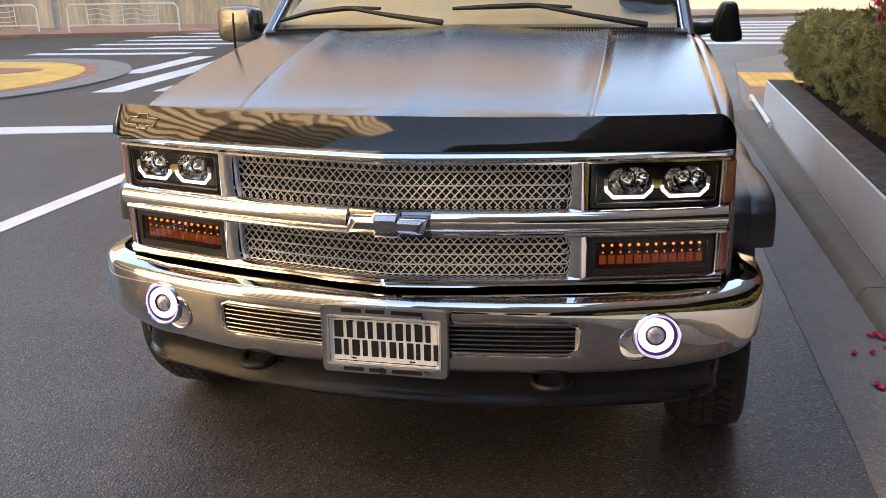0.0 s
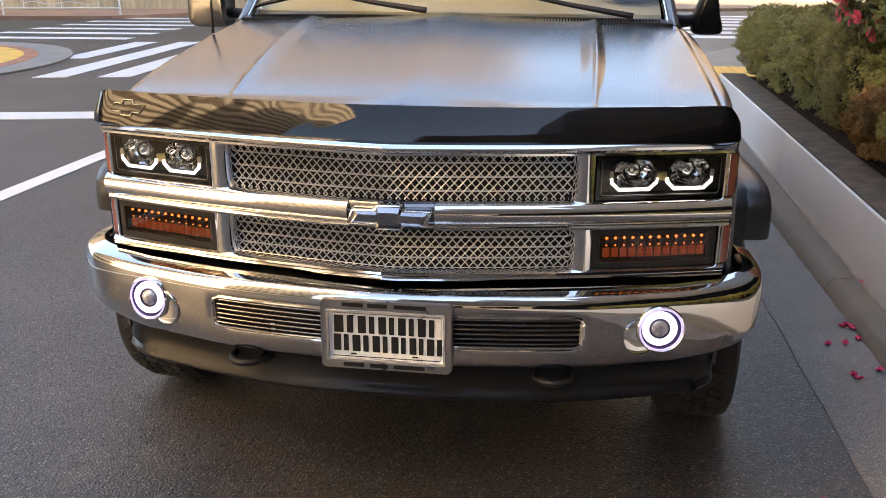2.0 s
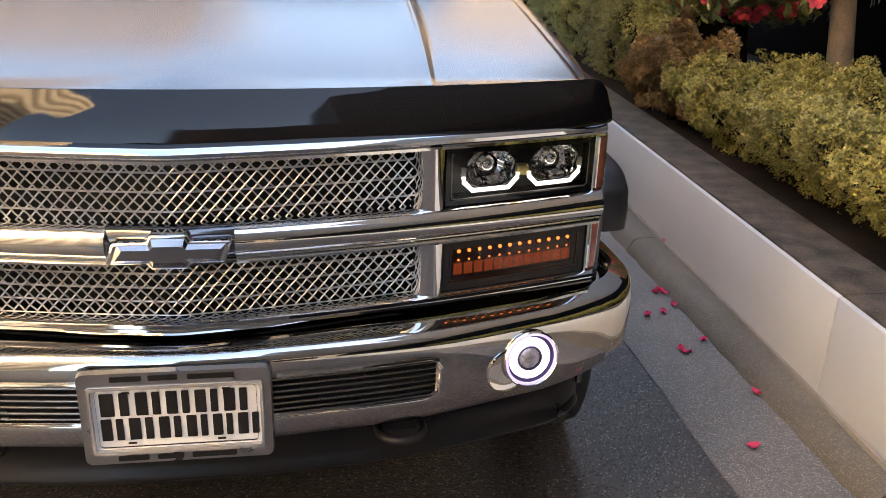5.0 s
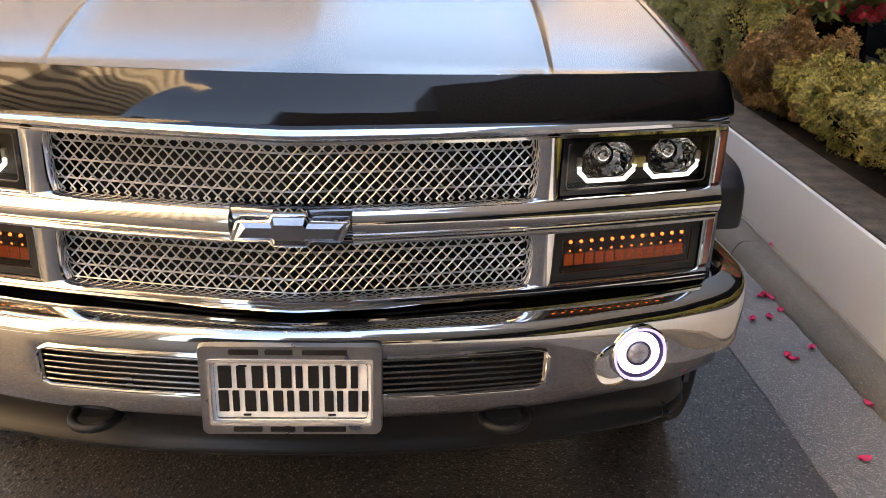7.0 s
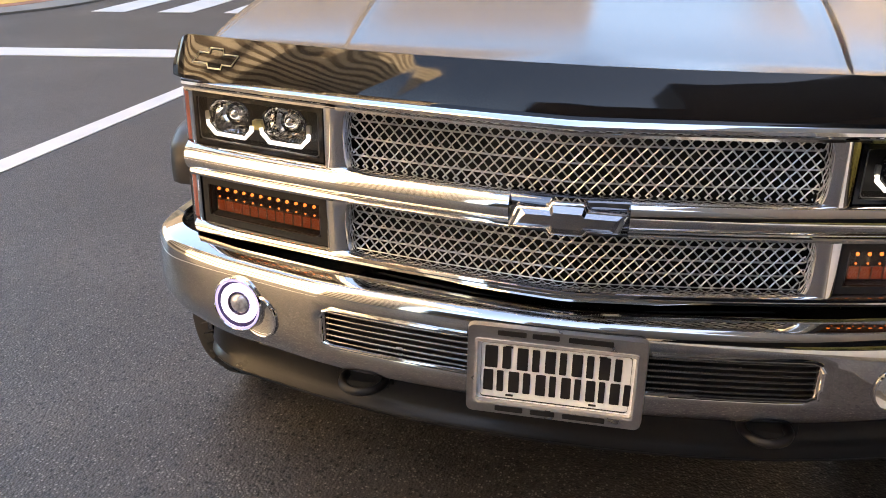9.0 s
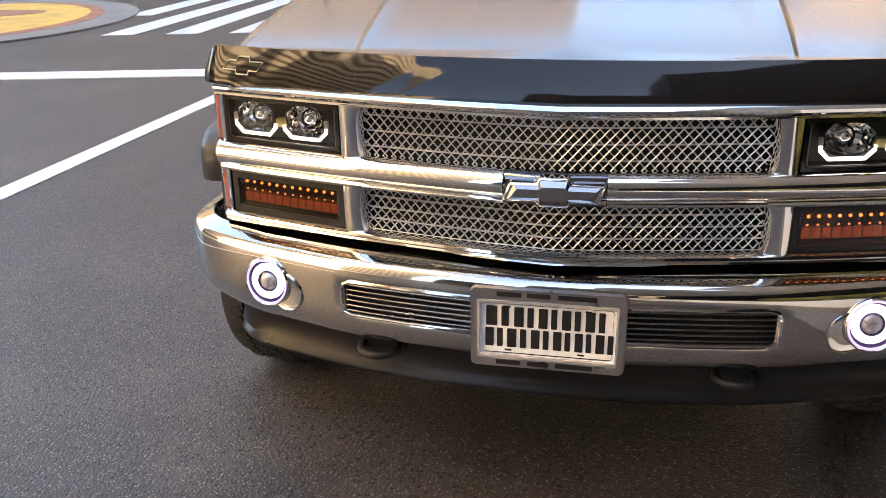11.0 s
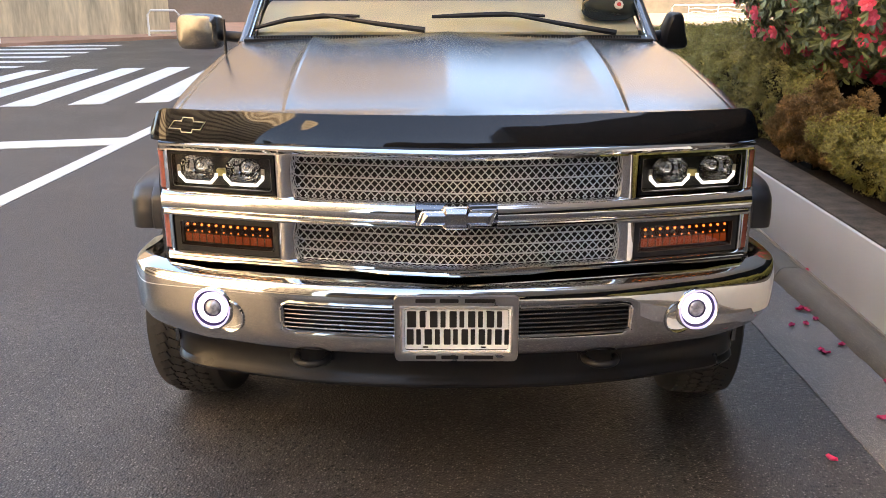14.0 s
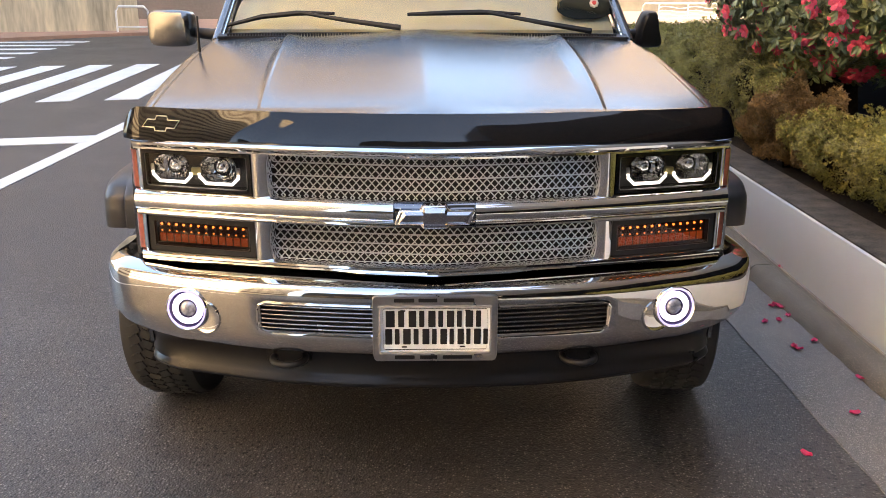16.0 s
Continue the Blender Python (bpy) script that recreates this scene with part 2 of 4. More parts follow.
def box(bm, x0, x1, y0, y1, z0, z1, bevel=0.0, m=None):
    vs = bmesh.ops.create_cube(bm, size=1.0)["verts"]
    t = Matrix.Translation(((x0 + x1) / 2, (y0 + y1) / 2, (z0 + z1) / 2)) @ Matrix.Diagonal((x1 - x0, y1 - y0, z1 - z0, 1))
    bmesh.ops.transform(bm, matrix=(m @ t) if m else t, verts=vs)
    if bevel:
        es = list({e for v in vs for e in v.link_edges})
        bmesh.ops.bevel(bm, geom=es, offset=bevel, segments=2, affect="EDGES", profile=0.5)
    return bm


def B(*a, **k):
    return box(bmesh.new(), *a, **k)


def sheet(f, us, vs, thick=0.0, keep=None, back=None, bm=None):
    """A grid of points f(u, v); with a thickness it gets a back, moved by the vector `back`, and a rim."""
    bm = bm or bmesh.new()
    g = [[bm.verts.new(f(u, v)) for v in vs] for u in us]
    faces = []
    for i in range(len(us) - 1):
        for j in range(len(vs) - 1):
            if keep is None or keep((us[i] + us[i + 1]) / 2, (vs[j] + vs[j + 1]) / 2):
                faces.append(bm.faces.new((g[i][j], g[i + 1][j], g[i + 1][j + 1], g[i][j + 1])))
    if back is not None:
        r = bmesh.ops.extrude_face_region(bm, geom=faces)
        nv = [e for e in r["geom"] if isinstance(e, bmesh.types.BMVert)]
        bmesh.ops.translate(bm, verts=nv, vec=Vector(back))
    loose = [v for v in bm.verts if not v.link_faces]
    bmesh.ops.delete(bm, geom=loose, context="VERTS")
    return bm


def lin(a, b, n):
    return [a + (b - a) * i / (n - 1) for i in range(n)]


def tube(pts, r, n=8, bm=None, closed=False, flat=1.0):
    """A round bar along points."""
    bm = bm or bmesh.new()
    pts = [Vector(p) for p in pts]
    rings = []
    for i, p in enumerate(pts):
        if closed:
            d = pts[(i + 1) % len(pts)] - pts[i - 1]
        else:
            d = pts[min(i + 1, len(pts) - 1)] - pts[max(i - 1, 0)]
        d.normalize()
        ref = Vector((0, 0, 1)) if abs(d.z) < 0.9 else Vector((0, 1, 0))
        a = d.cross(ref).normalized()
        b = d.cross(a)
        rr = r[i] if isinstance(r, (list, tuple)) else r
        rings.append([bm.verts.new(p + (a * math.cos(2 * math.pi * k / n) * flat + b * math.sin(2 * math.pi * k / n)) * rr) for k in range(n)])
    m = len(rings)
    for i in range(m if closed else m - 1):
        A, C = rings[i], rings[(i + 1) % m]
        for k in range(n):
            bm.faces.new((A[k], A[(k + 1) % n], C[(k + 1) % n], C[k]))
    if not closed:
        bm.faces.new(rings[0])
        bm.faces.new(rings[-1][::-1])
    return bm


def lathe(profile, m, n=32, bm=None, caps=True):
    """Turns (radius, height) points round the local z axis, and places them by m."""
    bm = bm or bmesh.new()
    rings = []
    for r, h in profile:
        rings.append([bm.verts.new(m @ Vector((r * math.cos(2 * math.pi * k / n), r * math.sin(2 * math.pi * k / n), h))) for k in range(n)])
    for A, C in zip(rings, rings[1:]):
        for k in range(n):
            bm.faces.new((A[k], A[(k + 1) % n], C[(k + 1) % n], C[k]))
    for ring in (rings[0], rings[-1]) if caps else ():
        if len({tuple(round(c, 6) for c in v.co) for v in ring}) > 2:
            bm.faces.new(ring)
    bmesh.ops.remove_doubles(bm, verts=bm.verts, dist=1e-6)
    return bm


def spline(points, x):
    """A smooth curve through (x, y) points."""
    if x <= points[0][0]:
        return points[0][1]
    for i in range(len(points) - 1):
        x0, y0 = points[i]
        x1, y1 = points[i + 1]
        if x <= x1:
            xm, ym = points[max(i - 1, 0)]
            xp, yp = points[min(i + 2, len(points) - 1)]
            t = (x - x0) / (x1 - x0)
            m0 = (y1 - ym) / (x1 - xm) * (x1 - x0)
            m1 = (yp - y0) / (xp - x0) * (x1 - x0)
            return (2 * t**3 - 3 * t * t + 1) * y0 + (t**3 - 2 * t * t + t) * m0 + (3 * t * t - 2 * t**3) * y1 + (t**3 - t * t) * m1
    return points[-1][1]


def poly(points, z0, z1, bm=None):
    """A flat slab with the given outline."""
    bm = bm or bmesh.new()
    top = [bm.verts.new((x, y, z1)) for x, y in points]
    bot = [bm.verts.new((x, y, z0)) for x, y in points]
    bm.faces.new(top)
    n = len(points)
    for i in range(n):
        bm.faces.new((top[i], bot[i], bot[(i + 1) % n], top[(i + 1) % n]))
    return bm


# ---- ground ----
solo("ground", B(-150, 150, -150, 150, -0.3, 0.0), ASPHALT, "dark grey asphalt road with fine gravel grain", "road", kind="structure")
solo("gutter", sheet(lambda u, v: (u + (0.002 * math.sin(v * 9.0) + 0.002 * math.sin(v * 23.0) if u < 1.5 else 0), v, 0.006), lin(1.47, 1.83, 3), lin(-12, 9.4, 200), back=(0, 0, -0.05)),
     GUTTER, "worn grey concrete gutter beside the asphalt", "gutter", kind="structure")


def kerb_profile(u, v):
    pts = [(1.805, 0.0), (1.815, 0.03), (1.835, 0.064), (1.856, 0.077), (1.96 + 0.025 * max(0.0, v - 1.2), 0.084)]
    x, z = pts[int(u)]
    return (x + 0.003 * math.sin(v * 31), v, z + 0.003 * math.sin(v * 17 + u))


y = -11.8
kerb = thing("kerb", "low stained concrete kerb along the gutter", "kerb", kind="structure")
while y < 7.0:
    part("kerb_block", sheet(kerb_profile, [0, 1, 2, 3, 4], lin(y, y + 1.99, 40), back=(0.02, 0, -0.09)), KERB, kerb)
    y += 2.0
planter = thing("retaining_wall", "low smooth grey retaining wall with dark stone cap", "wall", kind="structure")
y = -10.10
while y < 6.0:
    part("wall_panel", B(1.965, 2.10, y, y + 3.595, 0.0, 0.446, bevel=0.004), PANEL, planter)
    part("cap_stone", B(1.985, 2.24, y, y + 3.595, 0.40, 0.456, bevel=0.003), CAP, planter)
    y += 3.6
part("base_strip", B(1.950, 1.962, -11.45, 7.9, 0.05, 0.096), PAVE, planter, "thin pale strip along the foot of the wall")
for ob in planter.children:
    for v in ob.data.vertices:
        v.co.x += 0.025 * (v.co.y - 1.2) - 0.028
solo("soil", B(2.2, 5.0, -12, 7.85, 0.0, 0.43), SOIL, "planting bed soil, darkened for the dense shade there", "soil", kind="structure")
# backdrop painted near-black to stand in for the shade behind the bed
solo("wall_east", B(4.15, 4.35, -14, 8.4, 0.0, 3.4), SHADEBLACK, "near-black backdrop for the deep shade behind the planting bed", "wall", kind="structure")


# ---- the truck ----
truck = thing("pickup_truck", "black full-size pickup truck with chrome front and lit halo lamps", "truck")


def yg(x):
    """How far back the grille's face lies at x."""
    x = abs(x)
    return 0.11 * x + 0.115 * x * x


BUMPER_PLAN = [(0, -0.062), (0.25, -0.046), (0.52, -0.006), (0.75, 0.064), (0.875, 0.108), (0.970, 0.156), (1.022, 0.213), (1.046, 0.285), (1.053, 0.370), (1.053, 0.48)]


def smooth(a, b, t):
    t = min(1, max(0, (t - a) / (b - a)))
    return t * t * (3 - 2 * t)


def plan_point(s, plan):
    """A point and the outward normal along a plan that runs from its right end (s = -1) to its left (s = 1)."""
    a = abs(s) * (len(plan) - 1)
    i = min(int(a), len(plan) - 2)
    f = a - i
    def at(k):
        k = abs(k)
        k = min(k, len(plan) - 1)
        return Vector(plan[k])
    p0, p1, p2, p3 = at(i - 1), at(i), at(i + 1), at(i + 2)
    if i == 0:
        p0 = Vector((-p2.x, p2.y))
    if i + 2 > len(plan) - 1:
        p3 = p2 * 2 - p1
    p = 0.5 * (2 * p1 + (p2 - p0) * f + (2 * p0 - 5 * p1 + 4 * p2 - p3) * f * f + (3 * p1 - p0 - 3 * p2 + p3) * f**3)
    d = 0.5 * ((p2 - p0) + 2 * (2 * p0 - 5 * p1 + 4 * p2 - p3) * f + 3 * (3 * p1 - p0 - 3 * p2 + p3) * f * f)
    nrm = Vector((d.y, -d.x)).normalized()
    if s < 0:
        return Vector((-p.x, p.y)), Vector((-nrm.x, nrm.y))
    return p, nrm


# bumper: chrome shell with an opening for the bar grille
PROFILE = [(-0.080, 0.7200), (-0.068, 0.7420), (-0.061, 0.7500), (-0.056, 0.7492), (-0.038, 0.7445), (-0.021, 0.7396), (-0.012, 0.7358), (-0.005, 0.7270), (-0.001, 0.715), (0.001, 0.700), (0.0015, 0.682),
           (0.001, 0.66), (0.000, 0.638), (-0.001, 0.616), (-0.003, 0.595), (-0.007, 0.570), (-0.014, 0.545), (-0.026, 0.525), (-0.046, 0.510), (-0.075, 0.503)]
OPEN = 2.0 / 9.0


def bumper(u, v):
    p, nrm = plan_point(u, BUMPER_PLAN)
    p.x -= 0.011 * smooth(-0.7, -1.0, p.x) - 0.004 * smooth(0.7, 1.0, p.x)
    k = int(round(v))
    d, z = PROFILE[k]
    end = max(0.0, abs(p.x) - 0.80) / 0.2
    z += 0.010 * end if k < 8 else 0
    z += (0.03 * end if k > 14 else 0)
    return (p.x + nrm.x * d, p.y + nrm.y * d, z)


us = sorted(set([round(q, 5) for q in lin(-1, 1, 127)] + [round(-OPEN, 5), round(OPEN, 5)]))
bm = sheet(bumper, us, list(range(len(PROFILE))), keep=lambda u, v: not (abs(u) < OPEN and 10 < v < 14))
bumper_part = part("bumper", bm, SATINCHROME, truck, "polished chrome front bumper")
bumper_part.modifiers.new("thickness", "SOLIDIFY").thickness = 0.004


def on_bumper(x, z, out=0.0):
    """A point on the bumper's face and its outward turn."""
    lo, hi = 0.0, 1.0
    for _ in range(40):
        mid = (lo + hi) / 2
        if plan_point(mid, BUMPER_PLAN)[0].x < abs(x):
            lo = mid
        else:
            hi = mid
    p, nrm = plan_point(math.copysign(lo, x), BUMPER_PLAN)
    return Vector((p.x + nrm.x * out, p.y + nrm.y * out, z)), Vector((nrm.x, nrm.y, 0))


def facing(p, nrm):
    """A pose whose z axis is the normal."""
    zax = Vector(nrm).normalized()
    xax = Vector((0, 0, 1)).cross(zax).normalized()
    yax = zax.cross(xax)
    m = Matrix((xax, yax, zax)).transposed().to_4x4()
    m.translation = p
    return m


# near-black sheet behind the bars paints the shade of the opening
bar_grille = part("bumper_grille", sheet(lambda u, v: tuple(on_bumper(u, v, -0.035)[0]), lin(-0.53, 0.53, 30), [0.588, 0.690]), DARK, truck, "near-black sheet for the shaded opening, with polished bars")
for z in lin(0.604, 0.674, 6):
    part("bar", tube([tuple(on_bumper(x, z, -0.006)[0]) for x in lin(-0.522, 0.522, 25)], 0.0032, 8), BARSTEEL, bar_grille, "polished horizontal bar")
for sx in (-1, 1):
    rim = []
    for a, b in [(0.19, 0.595), (0.35, 0.594), (0.505, 0.594), (0.524, 0.602), (0.530, 0.620), (0.530, 0.660), (0.524, 0.676), (0.505, 0.684), (0.35, 0.684), (0.19, 0.684)]:
        rim.append(tuple(on_bumper(sx * a, b, 0.0005)[0]))
    part("grille_rim", tube(rim, 0.0045, 8), CHROME, bar_grille)
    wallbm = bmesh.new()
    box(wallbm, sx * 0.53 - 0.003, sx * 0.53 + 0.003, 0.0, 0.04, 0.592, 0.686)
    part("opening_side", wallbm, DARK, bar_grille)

# fog lamps with lit rings
for sx in (-1, 1):
    fx = 0.737 if sx > 0 else -0.750
    p, nrm = on_bumper(fx, 0.641, 0.010)
    nn = (nrm + Vector((-0.10 * sx, -0.20, 0.10))).normalized()
    m = facing(p, nn)
    fog = part("fog_lamp", lathe([(0.060, -0.03), (0.066, 0.000), (0.0665, 0.006), (0.063, 0.0095), (0.060, 0.006)], m, 40, caps=False), CHROME, truck, "round fog lamp with a lit white ring")
    part("backing", lathe([(0.061, 0.002), (0.0, 0.001)], m, 40, caps=False), mat("violet_glass", (0.04, 0.03, 0.09), 0.1, var=0.1, coat=0.4), fog)
    part("outer_rim", lathe([(0.0605, 0.004), (0.060, 0.0085), (0.0565, 0.0085), (0.056, 0.004)], m, 40, caps=False), HALORIM, fog, "violet glowing rim")
    mi = facing(p + Vector((-0.004 * sx, 0, 0.003)), (nrm + Vector((-0.16 * sx, -0.30, 0.12))).normalized())
    part("halo_ring", lathe([(0.0490, 0.003), (0.0480, 0.007), (0.040, 0.010), (0.0305, 0.008), (0.0295, 0.003)], mi, 40, caps=False), HALO, fog, "bright white halo ring")
    part("bowl", lathe([(0.0295, 0.004), (0.0285, 0.0085), (0.0262, 0.0085), (0.0235, 0.004)], mi, 32, caps=False), mat("violet_bezel", (0.16, 0.14, 0.26), 0.15, 0.8), fog)
    part("lens", lathe([(0.0245, 0.004), (0.0225, 0.007), (0.017, 0.0100), (0.009, 0.0120), (0.0, 0.0126)], mi, 32), mat("fog_lens", (0.52, 0.53, 0.68), 0.18, 0.5, var=0.6, scale=70, coat=0.6), fog, "grey glass lens")
    q, n2 = on_bumper(fx - sx * 0.050, 0.618, 0.000)
    cup = lathe([(0.055, -0.01), (0.053, 0.004), (0.050, 0.0055), (0.046, 0.004), (0.03, 0.0022), (0.0, 0.0015)], facing(q, n2), 32)
    part("cup", cup, CHROME, fog, "chrome recess beside the lamp")

# number plate with its frame
plate = part("plate_frame", bmesh.new(), PEWTER, truck, "pewter number plate frame with raised dark writing")
PX, PZ0, PZ1, PY = 0.182, 0.535, 0.735, -0.098


def rounded(x0, x1, z0, z1, r, n=5):
    pts = []
    for cx, cz, a0 in ((x1 - r, z1 - r, 0), (x0 + r, z1 - r, 90), (x0 + r, z0 + r, 180), (x1 - r, z0 + r, 270)):
        for i in range(n + 1):
            a = radians(a0 + 90 * i / n)
            pts.append((cx + r * math.cos(a), cz + r * math.sin(a)))
    return pts


def ring_slab(outer, inner, y0, y1, lip=0.0):
    """A flat frame between two outlines of as many points, facing -y."""
    bm = bmesh.new()
    loops = [[bm.verts.new((x, y0, z)) for x, z in outer], [bm.verts.new((x * 0.985, y1, z)) for x, z in outer], [bm.verts.new((x, y1, z)) for x, z in inner], [bm.verts.new((x, y0, z)) for x, z in inner]]
    n = len(outer)
    for A, C in zip(loops, loops[1:]):
        for i in range(n):
            bm.faces.new((A[i], A[(i + 1) % n], C[(i + 1) % n], C[i]))
    return bm


def slab_xz(outline, y0, y1):
    bm = bmesh.new()
    f = [bm.verts.new((x, y1, z)) for x, z in outline]
    b = [bm.verts.new((x, y0, z)) for x, z in outline]
    bm.faces.new(f)
    bm.faces.new(b[::-1])
    n = len(f)
    for i in range(n):
        bm.faces.new((f[i], b[i], b[(i + 1) % n], f[(i + 1) % n]))
    return bm


plate.data = mesh("plate_frame", ring_slab(rounded(-PX, PX, PZ0, PZ1, 0.014), rounded(-0.163, 0.163, 0.560, 0.704, 0.006), PY + 0.012, PY - 0.006), PEWTER)
part("frame_lip", ring_slab(rounded(-0.166, 0.166, 0.557, 0.707, 0.007), rounded(-0.158, 0.158, 0.564, 0.700, 0.005), PY + 0.004, PY - 0.009), mat("bright_lip", (0.78, 0.76, 0.74), 0.2, 0.6), plate, "bright inner lip")
part("plate", slab_xz(rounded(-0.162, 0.162, 0.560, 0.704, 0.008), PY + 0.010, PY + 0.001), PLATEWHITE, plate, "white plate with bold black letter shapes")
part("plate_line", ring_slab(rounded(-0.153, 0.153, 0.568, 0.697, 0.008), rounded(-0.151, 0.151, 0.570, 0.695, 0.007), PY + 0.004, PY - 0.0005), INK, plate)
for start, z0, z1, widths in ((-0.143, 0.639, 0.689, (0.062, 0.053, 0.050, 0.050, 0.052)), (-0.145, 0.585, 0.633, (0.048, 0.052, 0.048, 0.046, 0.044, 0.047))):
    x = start
    for w in widths:
        part("letter_bar", slab_xz(rounded(x, x + w * 0.42, z0, z1, 0.002, 2), PY + 0.004, PY - 0.0008), INK, plate)
        part("letter_bar", slab_xz(rounded(x + w * 0.58, x + w * 0.86, z0, z1, 0.002, 2), PY + 0.004, PY - 0.0008), INK, plate)
        x += w + 0.004
for x0, x1, z in ((-0.118, -0.060, 0.7235), (-0.048, 0.006, 0.7235), (0.024, 0.112, 0.7235), (-0.118, -0.060, 0.5475), (-0.044, 0.006, 0.5475), (0.022, 0.108, 0.5475)):
    part("writing_bar", slab_xz(rounded(x0, x1, z - 0.0055, z + 0.0055, 0.002, 2), PY + 0.002, PY - 0.0085), INK, plate)
for x, z in ((-0.094, 0.689), (0.094, 0.689), (-0.090, 0.577), (0.080, 0.577)):
    part("bolt_slot", slab_xz(rounded(x - 0.008, x + 0.008, z - 0.002, z + 0.002, 0.0015, 2), PY + 0.004, PY - 0.0008), BLACK, plate)
part("plate_bracket", B(-0.15, 0.15, -0.086, -0.03, 0.54, 0.72), BLACK, plate)

# chrome grille shell: top strip, middle bar, bottom strip, posts
grille = part("grille_shell", bmesh.new(), CHROME, truck, "polished chrome grille surround")


def band(prof, x0=-0.932, x1=0.932, n=90, wrap=0.06):
    """A strip of chrome that follows the front; prof lists (forward, z)."""
    def f(u, v):
        d, z = prof[int(v)]
        b = max(0.0, abs(u) - 0.915) / 0.017
        return (u, yg(u) - d + wrap * b * b, z)
    return sheet(f, lin(x0, x1, n), list(range(len(prof))), back=(0, 0.03, 0))


grille.data = mesh("grille_shell", band([(0.004, 1.142), (0.016, 1.140), (0.022, 1.134), (0.021, 1.127), (0.014, 1.122), (0.010, 1.118), (0.010, 1.112), (-0.002, 1.110)]), CHROME)
BAR = [(-0.01, 0.987), (0.008, 0.986), (0.022, 0.979), (0.031, 0.967), (0.034, 0.953), (0.031, 0.940), (0.022, 0.929), (0.010, 0.923), (0.010, 0.919), (0.014, 0.914), (0.012, 0.908), (-0.01, 0.905)]
for x0, x1 in ((-0.932, -0.120), (0.120, 0.932)):
    part("middle_bar", band(BAR, x0, x1, 50), CHROME, grille, "broad polished chrome bar")
part("badge_recess", band([(d * 0.6 - 0.003, z) for d, z in BAR], -0.1205, 0.1205, 12), mat("dark_chrome", (0.20, 0.20, 0.21), 0.08, 1.0), grille, "dark recess behind the badge")
part("bottom_strip", band([(-0.01, 0.792), (0.008, 0.791), (0.017, 0.786), (0.019, 0.780), (0.014, 0.775), (0.016, 0.770), (0.013, 0.764), (-0.01, 0.762)]), CHROME, grille)
for sx in (-1, 1):
    for z0, z1 in ((0.982, 1.115), (0.788, 0.908)):
        def post(u, v, sx=sx, z0=z0, z1=z1):
            prof = [(0.476, -0.03), (0.483, -0.012), (0.494, 0.004), (0.512, 0.012), (0.528, 0.014), (0.538, 0.008), (0.541, -0.02)]
            xx, d = prof[int(u)]
            t = (v - z0) / (z1 - z0)
            flare = 0.010 * (2 * t - 1) ** 4 * (1 if u < 3 else 0)
            return (sx * (xx - flare), yg(xx) - d, v)
        part("post", sheet(post, list(range(7)), lin(z0, z1, 12)), CHROME, grille)
        def outer(u, v, sx=sx):
            prof = [(0.888, -0.02), (0.890, 0.004), (0.894, 0.007), (0.899, 0.004), (0.901, -0.02)]
            xx, d = prof[int(u)]
            return (sx * xx, yg(xx) - d, v)
        part("outer_post", sheet(outer, list(range(5)), lin(z0, z1, 4)), CHROME, grille)


# woven wire mesh panels
def wire_mesh(x0, x1, z0, z1, depth, pitch=0.0232, rise=1.12, r=0.0018):
    bm = bmesh.new()
    h = z1 - z0
    run = h / rise
    for sgn in (-1, 1):
        k = 0
        x = x0 - run
        while x < x1 + run:
            pts = []
            n = 13
            for i in range(n):
                t = i / (n - 1)
                xx = x + (run * t if sgn > 0 else run * (1 - t))
                if x0 <= xx <= x1:
                    wob = 0.0017 * math.sin(t * h / (pitch * rise / 2) * math.pi + k * math.pi)
                    pts.append((xx, yg(xx) + depth + sgn * wob + 0.0012 * sgn, z0 + h * t))
            if len(pts) > 1:
                tube(pts, r, 5, bm)
            x += pitch
            k += 1
    return bm


for zz0, zz1 in ((0.978, 1.114), (0.788, 0.906)):
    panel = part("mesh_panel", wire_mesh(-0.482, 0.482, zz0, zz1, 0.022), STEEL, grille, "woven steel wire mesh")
    # dark sheet behind the wires stands in for the shaded hollow
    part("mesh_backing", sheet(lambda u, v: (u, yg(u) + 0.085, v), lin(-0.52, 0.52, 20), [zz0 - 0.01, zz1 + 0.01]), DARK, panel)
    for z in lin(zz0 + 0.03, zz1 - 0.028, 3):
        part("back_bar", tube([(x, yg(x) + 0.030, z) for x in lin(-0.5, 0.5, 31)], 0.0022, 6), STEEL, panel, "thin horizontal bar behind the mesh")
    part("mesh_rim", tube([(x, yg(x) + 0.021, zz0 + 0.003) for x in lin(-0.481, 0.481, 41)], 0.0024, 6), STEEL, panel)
part("dark_gap", sheet(lambda u, v: (u, yg(u) + 0.03, v), lin(-0.92, 0.92, 30), [0.70, 0.78]), GLOSSBLACK, truck)

# plain bow-shaped badge
bow = [(-0.118, 0.928), (-0.102, 0.972), (-0.040, 0.972), (-0.034, 0.986), (0.034, 0.986), (0.040, 0.972), (0.118, 0.972), (0.102, 0.928), (0.040, 0.928), (0.034, 0.916), (-0.034, 0.916), (-0.040, 0.928)]
badge = part("badge", slab_xz(bow, 0.0, -0.040), CHROME, truck, "plain chrome bow shaped badge")


